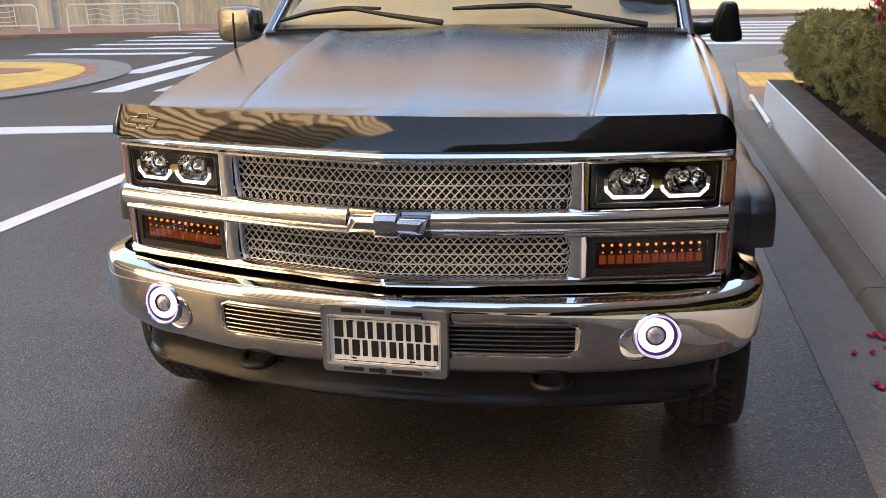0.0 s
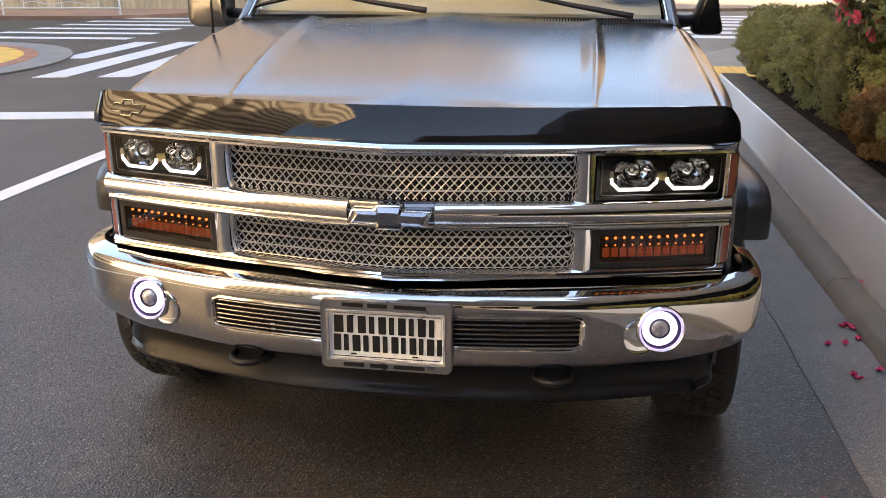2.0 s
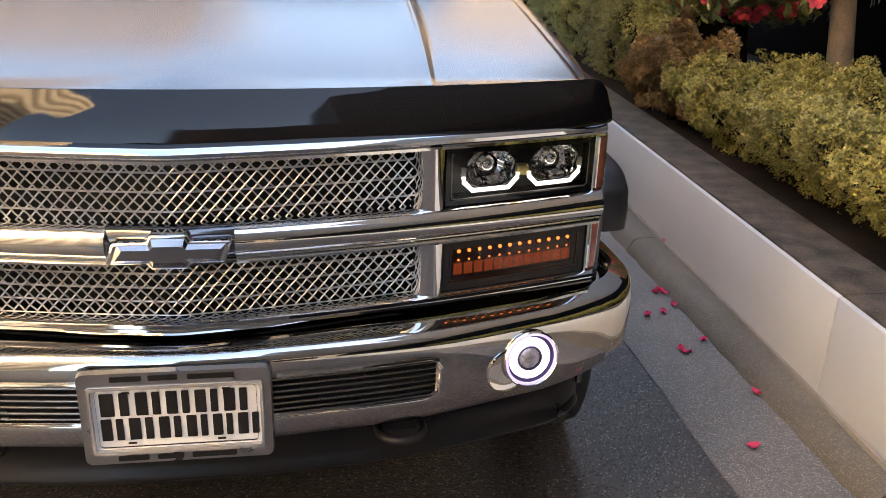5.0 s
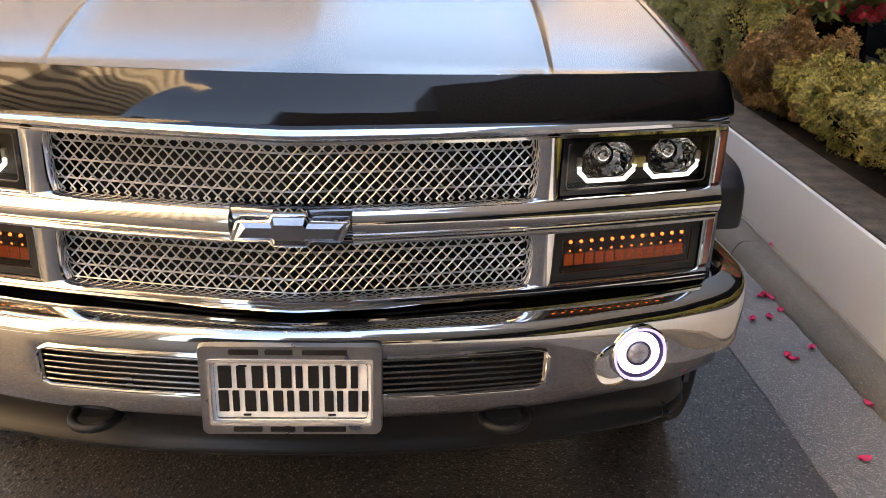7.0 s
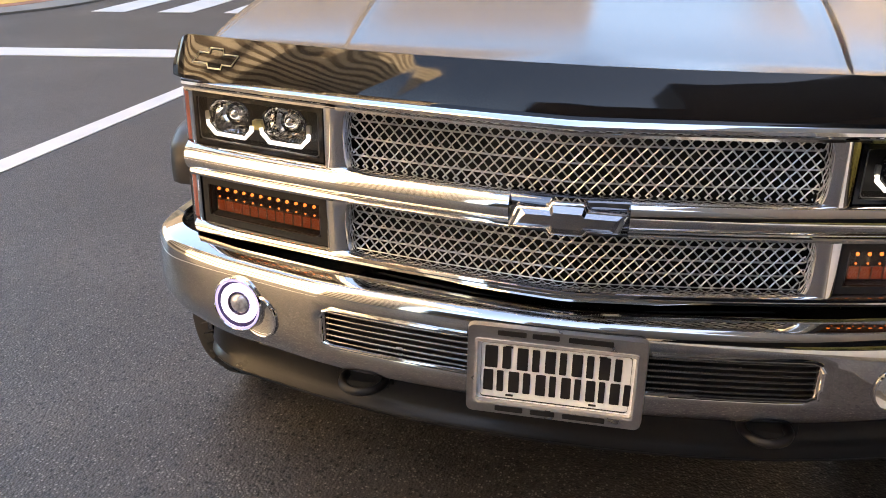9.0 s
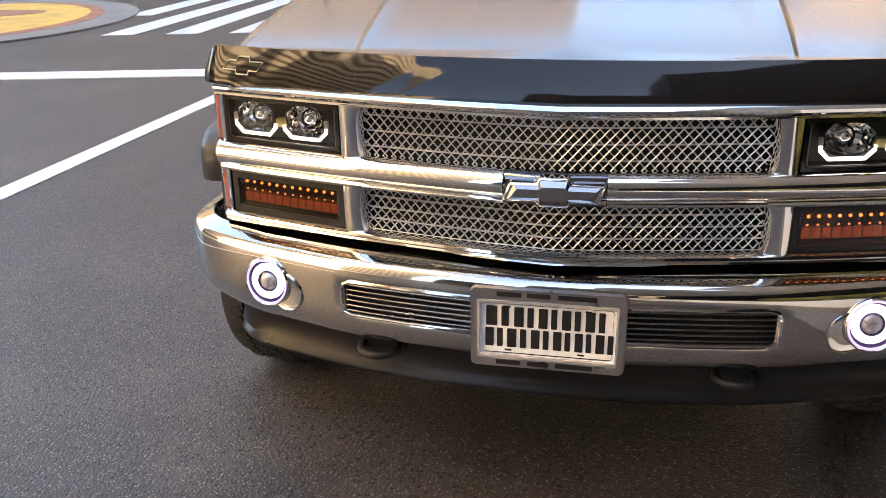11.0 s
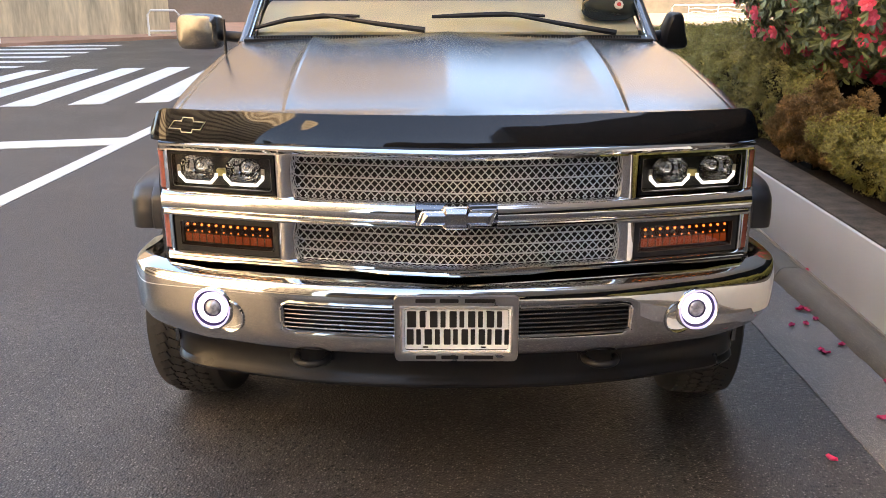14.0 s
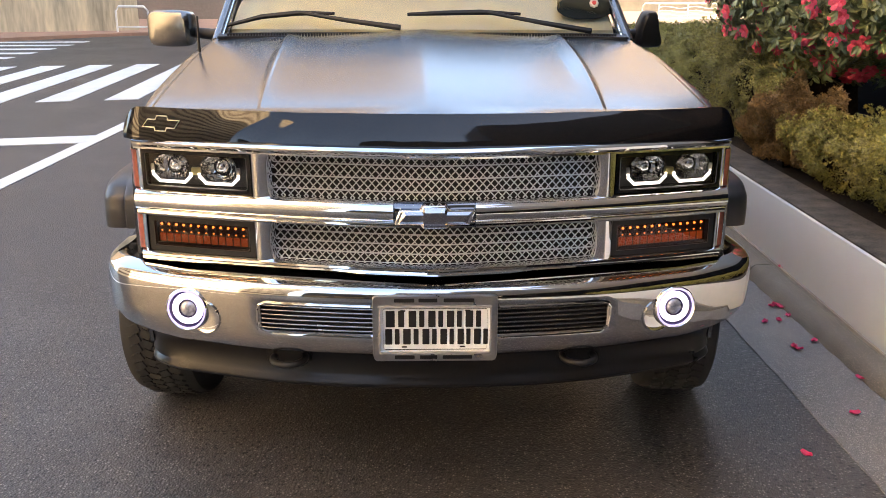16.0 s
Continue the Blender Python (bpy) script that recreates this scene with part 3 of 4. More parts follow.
def tilted(points, k, y0, y1, tip):
    """A bow face that rises towards its middle line."""
    bm = bmesh.new()
    rim = [bm.verts.new((x * k, y0, 0.950 + (z - 0.950) * k * 0.9)) for x, z in points]
    mid = [bm.verts.new((x * k * 0.90, y1, 0.950 + (z - 0.950) * tip)) for x, z in points]
    n = len(points)
    for i in range(n):
        bm.faces.new((rim[i], rim[(i + 1) % n], mid[(i + 1) % n], mid[i]))
    bm.faces.new(mid)
    return bm


part("badge_face", tilted(bow, 0.90, -0.040, -0.0475, 0.45), mat("grey_badge", (0.40, 0.40, 0.42), 0.10, 0.95, var=0.1, scale=20), badge, "polished grey face", smooth=False)
bv = badge.modifiers.new("bevel", "BEVEL")
bv.width, bv.segments = 0.005, 2

# headlamps and turn lamps
def inset(x0, x1, z0, z1, d, sx):
    return sheet(lambda u, v: (sx * u, yg(u) - d, v), lin(x0, x1, 8), [z0, z1])


def frame_bars(x0, x1, z0, z1, w, d0, d1, sx):
    bm = bmesh.new()
    for a0, a1, b0, b1 in ((x0, x1, z1 - w, z1), (x0, x1, z0, z0 + w), (x0, x0 + w, z0, z1), (x1 - w, x1, z0, z1)):
        sheet(lambda u, v: (sx * u, yg(u) - d1, v), lin(a0, a1, 6), [b0, b1], back=(0, d1 - d0, 0), bm=bm)
    return bm


for sx in (-1, 1):
    lamp = part("headlamp", frame_bars(0.543, 0.890, 0.988, 1.109, 0.010, -0.05, 0.004, sx), GLOSSBLACK, truck, "black headlamp with lit white running strips")
    part("housing", inset(0.545, 0.888, 0.988, 1.108, -0.055, sx), BLACK, lamp)
    part("cover", inset(0.545, 0.888, 0.990, 1.107, 0.000, sx), COVER, lamp, "clear cover").visible_shadow = False
    part("inner_frame", tube([(sx * a, yg(a) + 0.003, z) for a, z in rounded(0.557, 0.879, 0.999, 1.099, 0.008, 3)], 0.0014, 6, closed=True), mat("grey_frame", (0.35, 0.35, 0.36), 0.25, 0.6), lamp, "thin grey inner frame")
    for k, cx in enumerate((0.645, 0.795)):
        def bowl(u, v, cx=cx):
            a = 2 * math.pi * v
            c, q = math.cos(a), math.sin(a)
            w = (1.0, 0.97, 0.86, 0.66, 0.40, 0.12)[int(u)]
            ridge = 1.0 + 0.05 * math.sin(7 * a + u)
            dx = math.copysign(abs(c) ** 0.75, c) * 0.055 * w * ridge
            return (sx * (cx + dx), yg(cx + dx) + (0.012, 0.018, 0.030, 0.042, 0.050, 0.054)[int(u)], 1.058 + math.copysign(abs(q) ** 0.75, q) * 0.040 * w)
        part("reflector", sheet(bowl, list(range(6)), lin(0, 1, 23)), LAMPBOWL, lamp, "faceted bright reflector", smooth=False)
        part("reflector_rim", tube([tuple(Vector(bowl(0, v)) + Vector((0, -0.002, 0))) for v in lin(0, 1, 33)[:-1]], 0.0022, 6, closed=True), GLOSSBLACK, lamp)
        m = facing(Vector((sx * (cx - 0.006), yg(cx) + 0.040, 1.060)), Vector((-0.2 * sx, -1, 0.15)))
        part("bulb_shield", lathe([(0.017, -0.008), (0.017, 0.012), (0.014, 0.018), (0.007, 0.022), (0.0, 0.0225)], m, 20), LAMPBOWL, lamp, "bright round bulb shield")
        part("shield_ring", lathe([(0.024, 0.000), (0.025, 0.004), (0.0205, 0.005), (0.019, 0.0)], m, 20, caps=False), GLOSSBLACK, lamp)
        s = [(-0.062, 1.044), (-0.061, 1.034), (-0.041, 1.014), (0.041, 1.014), (0.061, 1.034), (0.062, 1.044)]
        part("running_strip", tube([(sx * (cx + a), yg(cx + a) + 0.006, z) for a, z in s], 0.0050, 8), DRL, lamp, "lit white strip")
        for a in (-0.062, 0.062):
            if not (k == 0 and a > 0) and not (k == 1 and a < 0):
                part("strip_end", B(sx * (cx + a) - 0.005, sx * (cx + a) + 0.005, yg(cx + a) + 0.004, yg(cx + a) + 0.014, 1.046, 1.064, bevel=0.001), mat("frosted_strip", (0.42, 0.40, 0.34), 0.35), lamp)
    part("side_reflector", B(sx * 0.72 - 0.0125, sx * 0.72 + 0.0125, yg(0.72) + 0.010, yg(0.72) + 0.03, 1.036, 1.058, bevel=0.002), mat("dull_amber", (0.40, 0.33, 0.13), 0.3), lamp)
    turn = part("turn_lamp", frame_bars(0.541, 0.884, 0.793, 0.904, 0.016, -0.05, 0.003, sx), BLACK, truck, "smoked turn lamp with amber lights")
    part("housing", inset(0.543, 0.882, 0.793, 0.904, -0.035, sx), DARK, turn)
    part("cover", inset(0.550, 0.876, 0.798, 0.899, -0.002, sx), SMOKE, turn, "smoked cover").visible_shadow = False
    part("inner_rim", tube([(sx * a, yg(a) + 0.004, z) for a, z in rounded(0.560, 0.868, 0.808, 0.892, 0.014, 4)], 0.0024, 6, closed=True), mat("satin_rim", (0.10, 0.10, 0.105), 0.25, 0.3), turn)
    for i in range(12):
        cx = 0.582 + i * 0.0242
        part("light_dot", lathe([(0.0042, 0.0), (0.0036, 0.003), (0.0, 0.004)], facing(Vector((sx * cx, yg(cx) + 0.020, 0.873)), (0, -1, 0)), 10), LEDON, turn, "amber light")
        part("small_dot", lathe([(0.0026, 0.0), (0.0, 0.002)], facing(Vector((sx * cx, yg(cx) + 0.020, 0.852)), (0, -1, 0)), 8), LEDON, turn)
        part("light_bar", sheet(lambda u, v: (sx * u, yg(u) + 0.024, v), lin(cx - 0.0098, cx + 0.0098, 3), [0.816, 0.842], back=(0, 0.006, 0)), LEDBAR, turn, "dull red light segment")
    for z0, z1 in ((0.990, 1.106), (0.795, 0.904)):
        def side(u, v, sx=sx):
            a = u
            return (sx * (0.902 + 0.035 * math.sin(a * math.pi / 2)), yg(0.902) + 0.002 + 0.06 * (1 - math.cos(a * math.pi / 2)), v)
        marker = part("side_marker", sheet(side, lin(0, 1, 8), lin(z0, z1, 4), back=(0, 0.02, 0)), AMBER, truck, "reddish amber side marker lens")
        part("marker_edge", tube([side(0.0, z0), side(0.0, z1)], 0.0035, 6), CHROME, marker)

# bug deflector
def deflector(u, v):
    x = u * 0.930 - 0.007
    yb, zb = 0.078 + 0.105 * x * x, 1.118 + 0.030 * x * x
    yt, zt = 0.137 + 0.065 * x * x, 1.222 + 0.020 * x * x
    corner = max(0.0, abs(u) - 0.94) / 0.06
    zt -= 0.050 * corner**2.3
    yb += 0.02 * corner**2
    yt += 0.02 * corner**2
    bul = math.sin(v * math.pi) * 0.0045 + (0.0005 * math.sin(x * 21 + v * 4) + 0.0004 * math.sin(x * 47 - v * 7)) * (0.12 + 0.88 * smooth(0.1, -0.5, x))
    return (x, yb + (yt - yb) * v**1.15 - bul, zb + (zt - zb) * v)


dfl = part("bug_deflector", sheet(deflector, lin(-1, 1, 160), lin(0, 1, 18), back=(0, 0.006, 0)), GLOSSBLACK, truck, "glossy black plastic hood deflector")
out = [(-0.050, -0.012), (-0.036, 0.009), (-0.015, 0.009), (-0.012, 0.019), (0.016, 0.019), (0.018, 0.009), (0.050, 0.009), (0.036, -0.012), (0.015, -0.012), (0.012, -0.021), (-0.016, -0.021), (-0.018, -0.012)]
pts = []
for a, b in out:
    q = Vector(deflector((-0.800 + a * 1.12) / 0.925, 0.55 + b / 0.092))
    pts.append(tuple(q + Vector((-0.001, -0.003, 0.001))))
part("badge_outline", tube(pts, 0.0020, 6, closed=True), mat("pale_line", (0.75, 0.68, 0.5), 0.4), dfl, "thin pale outline badge")

# hood with two creases
HOODZ = [(0.13, 1.196), (0.17, 1.212), (0.25, 1.236), (0.45, 1.278), (0.80, 1.336), (1.15, 1.383), (1.42, 1.406)]


def hood(u, v):
    half = 0.900 + 0.002 * v
    x = u * half
    y0 = 0.135 + 0.09 * x * x
    y1 = 1.415 - 0.06 * x * x
    y = y0 + (y1 - y0) * v
    z = spline(HOODZ, y - 0.05 * x * x * (1 - v))
    ridge = 0.530 + 0.040 * v + 0.010 * math.sin(v * math.pi)
    a = abs(x)
    fade = smooth(0.02, 0.55, v) * (1 - smooth(0.94, 0.985, v))
    z -= 0.022 * (1 - math.exp(-a / 0.24)) * smooth(0.0, 0.10, v)
    z -= (0.003 + 0.005 * fade) * smooth(ridge - 0.004, ridge + 0.010 + 0.022 * fade, a)
    z += 0.009 * fade * smooth(ridge - 0.070, ridge - 0.006, a) * (1 - smooth(ridge - 0.002, ridge + 0.028, a))
    z += 0.0035 * (0.35 + 0.65 * fade) * math.exp(-(((a - ridge + 0.003) / 0.008) ** 2)) * (1 - smooth(0.94, 0.985, v))
    z -= 0.008 * smooth(ridge, 0.90, a) ** 1.5 + 0.014 * smooth(0.880, 0.902, a)
    return (x, y, z)


ux = sorted(set([round(q, 4) for q in lin(-1, 1, 61)] + [round(s * q, 4) for s in (-1, 1) for q in lin(0.555, 0.690, 60)] + [round(s * q, 4) for s in (-1, 1) for q in lin(0.96, 1.0, 7)]))
part("hood", sheet(hood, ux, lin(0, 1, 70), back=(0, 0.0, -0.02)), PAINT, truck, "satin black hood with two creases")


# fenders, doors and body sides
WY, WZ, WR = 0.96, 0.375, 0.375


def arch(y, cy):
    d = abs(y - cy)
    return WZ + math.sqrt(max(0.0, 0.52**2 - d * d)) + 0.14 if d < 0.52 else 0.0


def side_z(y):
    return spline([(0.2, 1.150), (0.5, 1.228), (1.0, 1.305), (1.4, 1.345), (2.2, 1.36), (5.2, 1.36)], y)


def body_side(sx, y0, y1, n, cy):
    def f(u, v):
        base = max(0.46, arch(u, cy))
        if v <= 5:
            t = v / 5
            top = side_z(u) - 0.035
            bulge = 0.012 * math.sin(t * math.pi) - 0.024 * (1 - smooth(0.2, 0.6, u))
            return (sx * (0.955 + bulge), u, base + (top - base) * t)
        a = (v - 5) / 4 * math.pi / 2
        inner = 0.913 + 0.002 * smooth(0.2, 1.4, u)
        return (sx * (inner + (0.955 - 0.024 * (1 - smooth(0.2, 0.6, u)) - inner) * math.cos(a)), u, side_z(u) - 0.035 + 0.035 * math.sin(a))
    return sheet(f, lin(y0, y1, n), list(range(10)), back=(-0.012 * sx, 0, 0))


for sx in (-1, 1):
    part("fender", body_side(sx, 0.235, 1.46, 50, WY), PAINT, truck, "satin black front fender")
    door = part("front_door", body_side(sx, 1.466, 2.62, 12, 50), PAINT, truck)
    part("door_handle", B(sx * 0.968 - 0.012, sx * 0.968 + 0.012, 2.38, 2.52, 1.15, 1.19, bevel=0.004), BLACK, door)
    part("cargo_side", body_side(sx, 2.626, 5.25, 60, 4.35), PAINT, truck)
    for cy in (WY, 4.35):
        def flare(u, v, sx=sx, cy=cy):
            path = [(-0.545, 0.795), (-0.548, 0.83), (-0.545, 0.87), (-0.525, 0.915), (-0.42, 0.955), (0.0, 0.985), (0.34, 0.98), (0.47, 0.96), (0.53, 0.92), (0.54, 0.80), (0.54, 0.66)]
            k = u * (len(path) - 1)
            i = min(int(k), len(path) - 2)
            t = k - i
            p0, p1, p2, p3 = (Vector(path[min(max(i + q, 0), len(path) - 1)]) for q in (-1, 0, 1, 2))
            py, pz = 0.5 * (2 * p1 + (p2 - p0) * t + (2 * p0 - 5 * p1 + 4 * p2 - p3) * t * t + (3 * p1 - p0 - 3 * p2 + p3) * t**3)
            prof = [(0.948, 0.0), (0.985, -0.001), (1.020, -0.005), (1.026, -0.011), (1.034, -0.010), (1.066, -0.014), (1.090, -0.026), (1.103, -0.044), (1.108, -0.070), (1.108, -0.105), (1.098, -0.112), (0.97, -0.110)]
            xx, r = prof[int(v)]
            out = Vector((py * 1.6, 0, (pz - 0.75))).normalized()
            return (sx * xx - 0.008, cy + py + out.x * r, pz + out.z * r)
        part("fender_flare", sheet(flare, lin(0, 1, 81), list(range(12))), FLARE, truck, "wide black plastic wheel arch flare")
        inner = sheet(lambda u, v, sx=sx, cy=cy: (sx * v, cy - 0.455 * math.cos(u), WZ + 0.60 * math.sin(u)), lin(0, math.pi, 20), [0.55, 0.95])
        part("wheel_liner", inner, DARK, truck)

# wheels
def tyre(sx, cy, steer=0.0):
    m = pose(sx * 0.972, cy, WZ, 0, 0, steer) @ pose(0, 0, 0, 0, 90, 0)
    w = 0.132
    prof = [(0.21, -w + 0.01), (0.27, -w), (0.33, -w), (0.353, -w + 0.012), (0.361, -w + 0.035), (0.362, 0), (0.361, w - 0.035), (0.353, w - 0.012), (0.33, w), (0.27, w), (0.21, w - 0.01)]
    bm = lathe(prof, m, 56)
    t = part("wheel", bm, RUBBER, truck, "black all-terrain tyre on a dark rim")
    blocks = bmesh.new()
    for k in range(58):
        for j, off in enumerate((-0.078, -0.036, 0.006, 0.048)):
            a = 2 * math.pi * (k + 0.5 * (j % 2)) / 58
            mm = m @ pose(0, 0, 0, 0, 0, math.degrees(a)) @ pose(0.369, 0, off + 0.015, 24 * (-1) ** j, 0, 0)
            box(blocks, -0.010, -0.0005, -0.0162, 0.0162, -0.0188, 0.0188, m=mm)
    tagged(part("tread", blocks, RUBBER, t, "chunky tread blocks", smooth=False), kind="stuff")
    part("rim", lathe([(0.0, sx * 0.09), (0.07, sx * 0.10), (0.09, sx * 0.06), (0.17, sx * 0.05), (0.205, sx * 0.11), (0.215, sx * 0.12), (0.215, -0.10), (0.0, -0.09)], m, 28), BLACK, t)


for sx in (-1, 1):
    for cy in (WY - 0.10, 4.35):
        tyre(sx, cy, -6.0 if cy < 2 else 0.0)

# lower valance and tow hooks
VAL = [(0, 0.035), (0.25, 0.045), (0.50, 0.075), (0.70, 0.115), (0.85, 0.155), (0.925, 0.200), (0.956, 0.26), (0.962, 0.36), (0.962, 0.42), (0.962, 0.46)]


def valance(u, v):
    p, nrm = plan_point(u, VAL)
    d, z = [(-0.034, 0.535), (-0.022, 0.505), (-0.028, 0.495), (-0.032, 0.470), (-0.026, 0.415), (-0.018, 0.402), (-0.008, 0.392), (-0.006, 0.384), (-0.012, 0.374), (-0.060, 0.368)][int(v)]
    z += 0.022 * smooth(0.3, 0.95, abs(p.x)) * (1 if v > 3 else 0)
    d -= 0.016 * smooth(0.80, 0.95, abs(p.x)) * (1 if v > 4 else 0)
    return (p.x + nrm.x * d, p.y + nrm.y * d, z)


vl = part("valance", sheet(valance, lin(-1, 1, 70), list(range(10))), VALANCE, truck, "dull dark grey plastic valance under the bumper")
vl.modifiers.new("thickness", "SOLIDIFY").thickness = 0.004
for sx in (-1, 1):
    hk = part("tow_hook", tube([(sx * (0.452 + 0.050 * math.cos(a)), 0.060 - 0.055 * math.sin(a), 0.474) for a in lin(-0.3, math.pi + 0.3, 14)], 0.011, 10), BLACK, truck, "black steel tow hook")
    # thin near-black box paints the shade of the recess
    part("hook_recess", B(sx * 0.455 - 0.07, sx * 0.455 + 0.07, 0.078, 0.09, 0.455, 0.512, bevel=0.004), DARK, hk)
part("underbody", B(-0.72, 0.72, 0.35, 5.0, 0.32, 0.46), DARK, truck)
part("radiator_core", B(-0.85, 0.85, 0.30, 0.34, 0.45, 1.14), DARK, truck)
part("engine_floor", B(-0.88, 0.88, 0.34, 1.45, 0.9, 1.1), DARK, truck)

# cabin
def roof(u, v):
    x = u * 0.77
    return (x, 2.02 + v * 3.0, 1.86 - 0.04 * u * u - 0.03 * (2 * v - 1) ** 2)
part("roof", sheet(roof, lin(-1, 1, 16), lin(0, 1, 16), back=(0, 0, -0.03)), PAINT, truck)


def screen(u, v):
    half = 0.842 - 0.06 * v
    x = u * half
    y = 1.37 + 0.62 * v + 0.05 * u * u
    z = 1.405 + 0.435 * v - 0.02 * u * u
    return (x, y, z)


ws = part("windshield", sheet(screen, lin(-1, 1, 20), lin(0, 1, 10)), GLASS, truck, "clear sloped windshield")
ws.visible_shadow = False
for sx in (-1, 1):
    pil = [screen(sx * 1.02, t) for t in lin(-0.08, 1.0, 9)]
    part("windshield_pillar", tube([(p[0] + sx * 0.015, p[1], p[2]) for p in pil], 0.027, 10), PAINT, truck, "dark painted windshield pillar")
    part("pillar_trim", tube([(p[0] - sx * 0.010, p[1] - 0.022, p[2] + 0.016) for p in pil], 0.006, 6), CHROME, truck)
    win = sheet(lambda u, v, sx=sx: (sx * (0.885 - 0.08 * v), 1.62 + 3.4 * u + 0.42 * v * (1 - u), 1.345 + 0.47 * v), lin(0, 1, 12), lin(0, 1, 4))
    part("side_window", win, mat("tinted_window", (0.01, 0.012, 0.013), 0.05, coat=0.5), truck, "dark tinted side window")
part("tailgate", B(-0.93, 0.93, 5.2, 5.26, 0.55, 1.36, bevel=0.02), PAINT, truck)
part("rear_window", sheet(lambda u, v: (u * (0.885 - 0.08 * v), 5.2 - 0.18 * v, 1.36 + 0.47 * v), lin(-1, 1, 6), [0, 1]), mat("rear_glass", (0.01, 0.012, 0.013), 0.05), truck)
part("rear_bumper", B(-0.97, 0.97, 5.22, 5.40, 0.50, 0.68, bevel=0.02), CHROME, truck)
# cowl, wipers, dash, seats
part("cowl", sheet(lambda u, v: (u * 0.87, 1.385 + 0.055 * v - 0.05 * u * u, 1.380 + 0.012 * v - 0.002 * u * u), lin(-1, 1, 30), lin(0, 1, 4), back=(0, 0, -0.01)), BLACK, truck, "black cowl grille below the windshield")
# slots are small near-black boxes, their shade is in the colour
cg = bmesh.new()
for i in range(138):
    x = -0.83 + i * 0.012
    box(cg, x, x + 0.006, 1.392 - 0.05 * x * x / 0.75, 1.425 - 0.05 * x * x / 0.75, 1.380 - 0.0026 * x * x, 1.3915 - 0.0026 * x * x)
tagged(part("cowl_slot", cg, DARK, truck), kind="stuff")
for base, tip, lift in ((-0.10, -0.845, 0.055), (0.72, -0.07, 0.12)):
    def at(x, up, off):
        p = screen(x / 0.842, up)
        return (x, p[1] - off, p[2] + 0.01)
    arm = part("wiper_arm", tube([at(base, 0.0, 0.02), at(base * 0.7 + tip * 0.3, 0.07, 0.035), at(base * 0.4 + tip * 0.6, 0.155, 0.03)], [0.014, 0.011, 0.007], 6), BLACK, truck, "black wiper arm")
    part("wiper_blade", tube([at(tip, lift, 0.018), at(base * 0.2 + tip * 0.8, 0.115 + lift * 0.15, 0.022), at(base * 0.4 + tip * 0.6, 0.145, 0.024), at(base * 0.62 + tip * 0.38, 0.135, 0.022)], [0.008, 0.012, 0.013, 0.007], 6), BLACK, arm)
part("dashboard", sheet(lambda u, v: (u * 0.84, 1.50 + 0.48 * v, 1.40 + 0.128 * math.sin(v * 1.7)), lin(-1, 1, 12), lin(0, 1, 8), back=(0, 0, -0.2)), TAN, truck, "tan dashboard")
part("cabin_floor", B(-0.86, 0.86, 1.5, 5.1, 0.48, 0.6), TAN, truck)
for sx in (-1, 1):
    st = part("seat", B(sx * 0.42 - 0.26, sx * 0.42 + 0.26, 2.35, 2.55, 0.75, 1.52, bevel=0.05), TAN if sx < 0 else BLACK, truck, "high-backed seat")
    part("headrest", B(sx * 0.42 - 0.13, sx * 0.42 + 0.13, 2.40, 2.50, 1.52, 1.70, bevel=0.04), TAN if sx < 0 else BLACK, st)
part("steering_wheel", tube([(0.40 + 0.19 * math.cos(a), 2.02 - 0.07 * math.sin(a), 1.38 + 0.17 * math.sin(a)) for a in lin(0, 2 * math.pi, 25)[:-1]], 0.014, 8, closed=True), BLACK, truck)

# door mirrors and aerial
for sx in (-1, 1):
    x0, x1 = (1.055, 1.275) if sx < 0 else (1.00, 1.135)
    def shell(u, v, sx=sx, x0=x0, x1=x1):
        a = v * 2 * math.pi
        e = 0.42
        cx, cz = (x0 + x1) / 2, 1.392
        hx, hz = (x1 - x0) / 2, 0.084
        c, s = math.cos(a), math.sin(a)
        px = math.copysign(abs(c) ** e, c) * hx
        pz = math.copysign(abs(s) ** e, s) * hz
        if sx > 0:
            px = px * (0.80 - 0.30 * pz / hz) - hx * 0.12 * (1 - abs(pz) / hz)
        k = [0.72, 0.9, 0.98, 1.0, 1.0, 0.97][int(u)]
        yy = [1.695, 1.705, 1.725, 1.76, 1.80, 1.80][int(u)]
        return (sx * (cx + px * k), yy + 0.02 * px / hx, cz + pz * k)
    mb = sheet(shell, list(range(6)), lin(0, 1, 33))
    bmesh.ops.remove_doubles(mb, verts=mb.verts, dist=1e-5)
    bmesh.ops.holes_fill(mb, edges=mb.edges, sides=0)
    mir = part("door_mirror", mb, BLACK if sx > 0 else PAINT, truck, "dark painted door mirror housing")
    part("mirror_arm", tube([(sx * 0.90, 1.74, 1.36), (sx * 0.98, 1.755, 1.365), (sx * (x0 + 0.03), 1.765, 1.375)], [0.036, 0.026, 0.024], 10), BLACK, mir)
part("aerial", tube([(-0.885, 1.05, 1.335), (-0.885, 1.055, 1.47)], [0.006, 0.004], 8), BLACK, truck, "short black aerial stub")

# the truck stands a little aslant to its own front
for ob in truck.children_recursive:
    for v in ob.data.vertices:
        v.co.x -= 0.021 * max(0.0, v.co.y - 0.15)

# a dark cloth bag on the dashboard
bag = thing("cloth_bag", "dark green cloth bag with a red patch on the dashboard", "bag", at=(0.700, 1.600, 1.502))
body = bmesh.new()
bmesh.ops.create_uvsphere(body, u_segments=28, v_segments=16, radius=1.0)
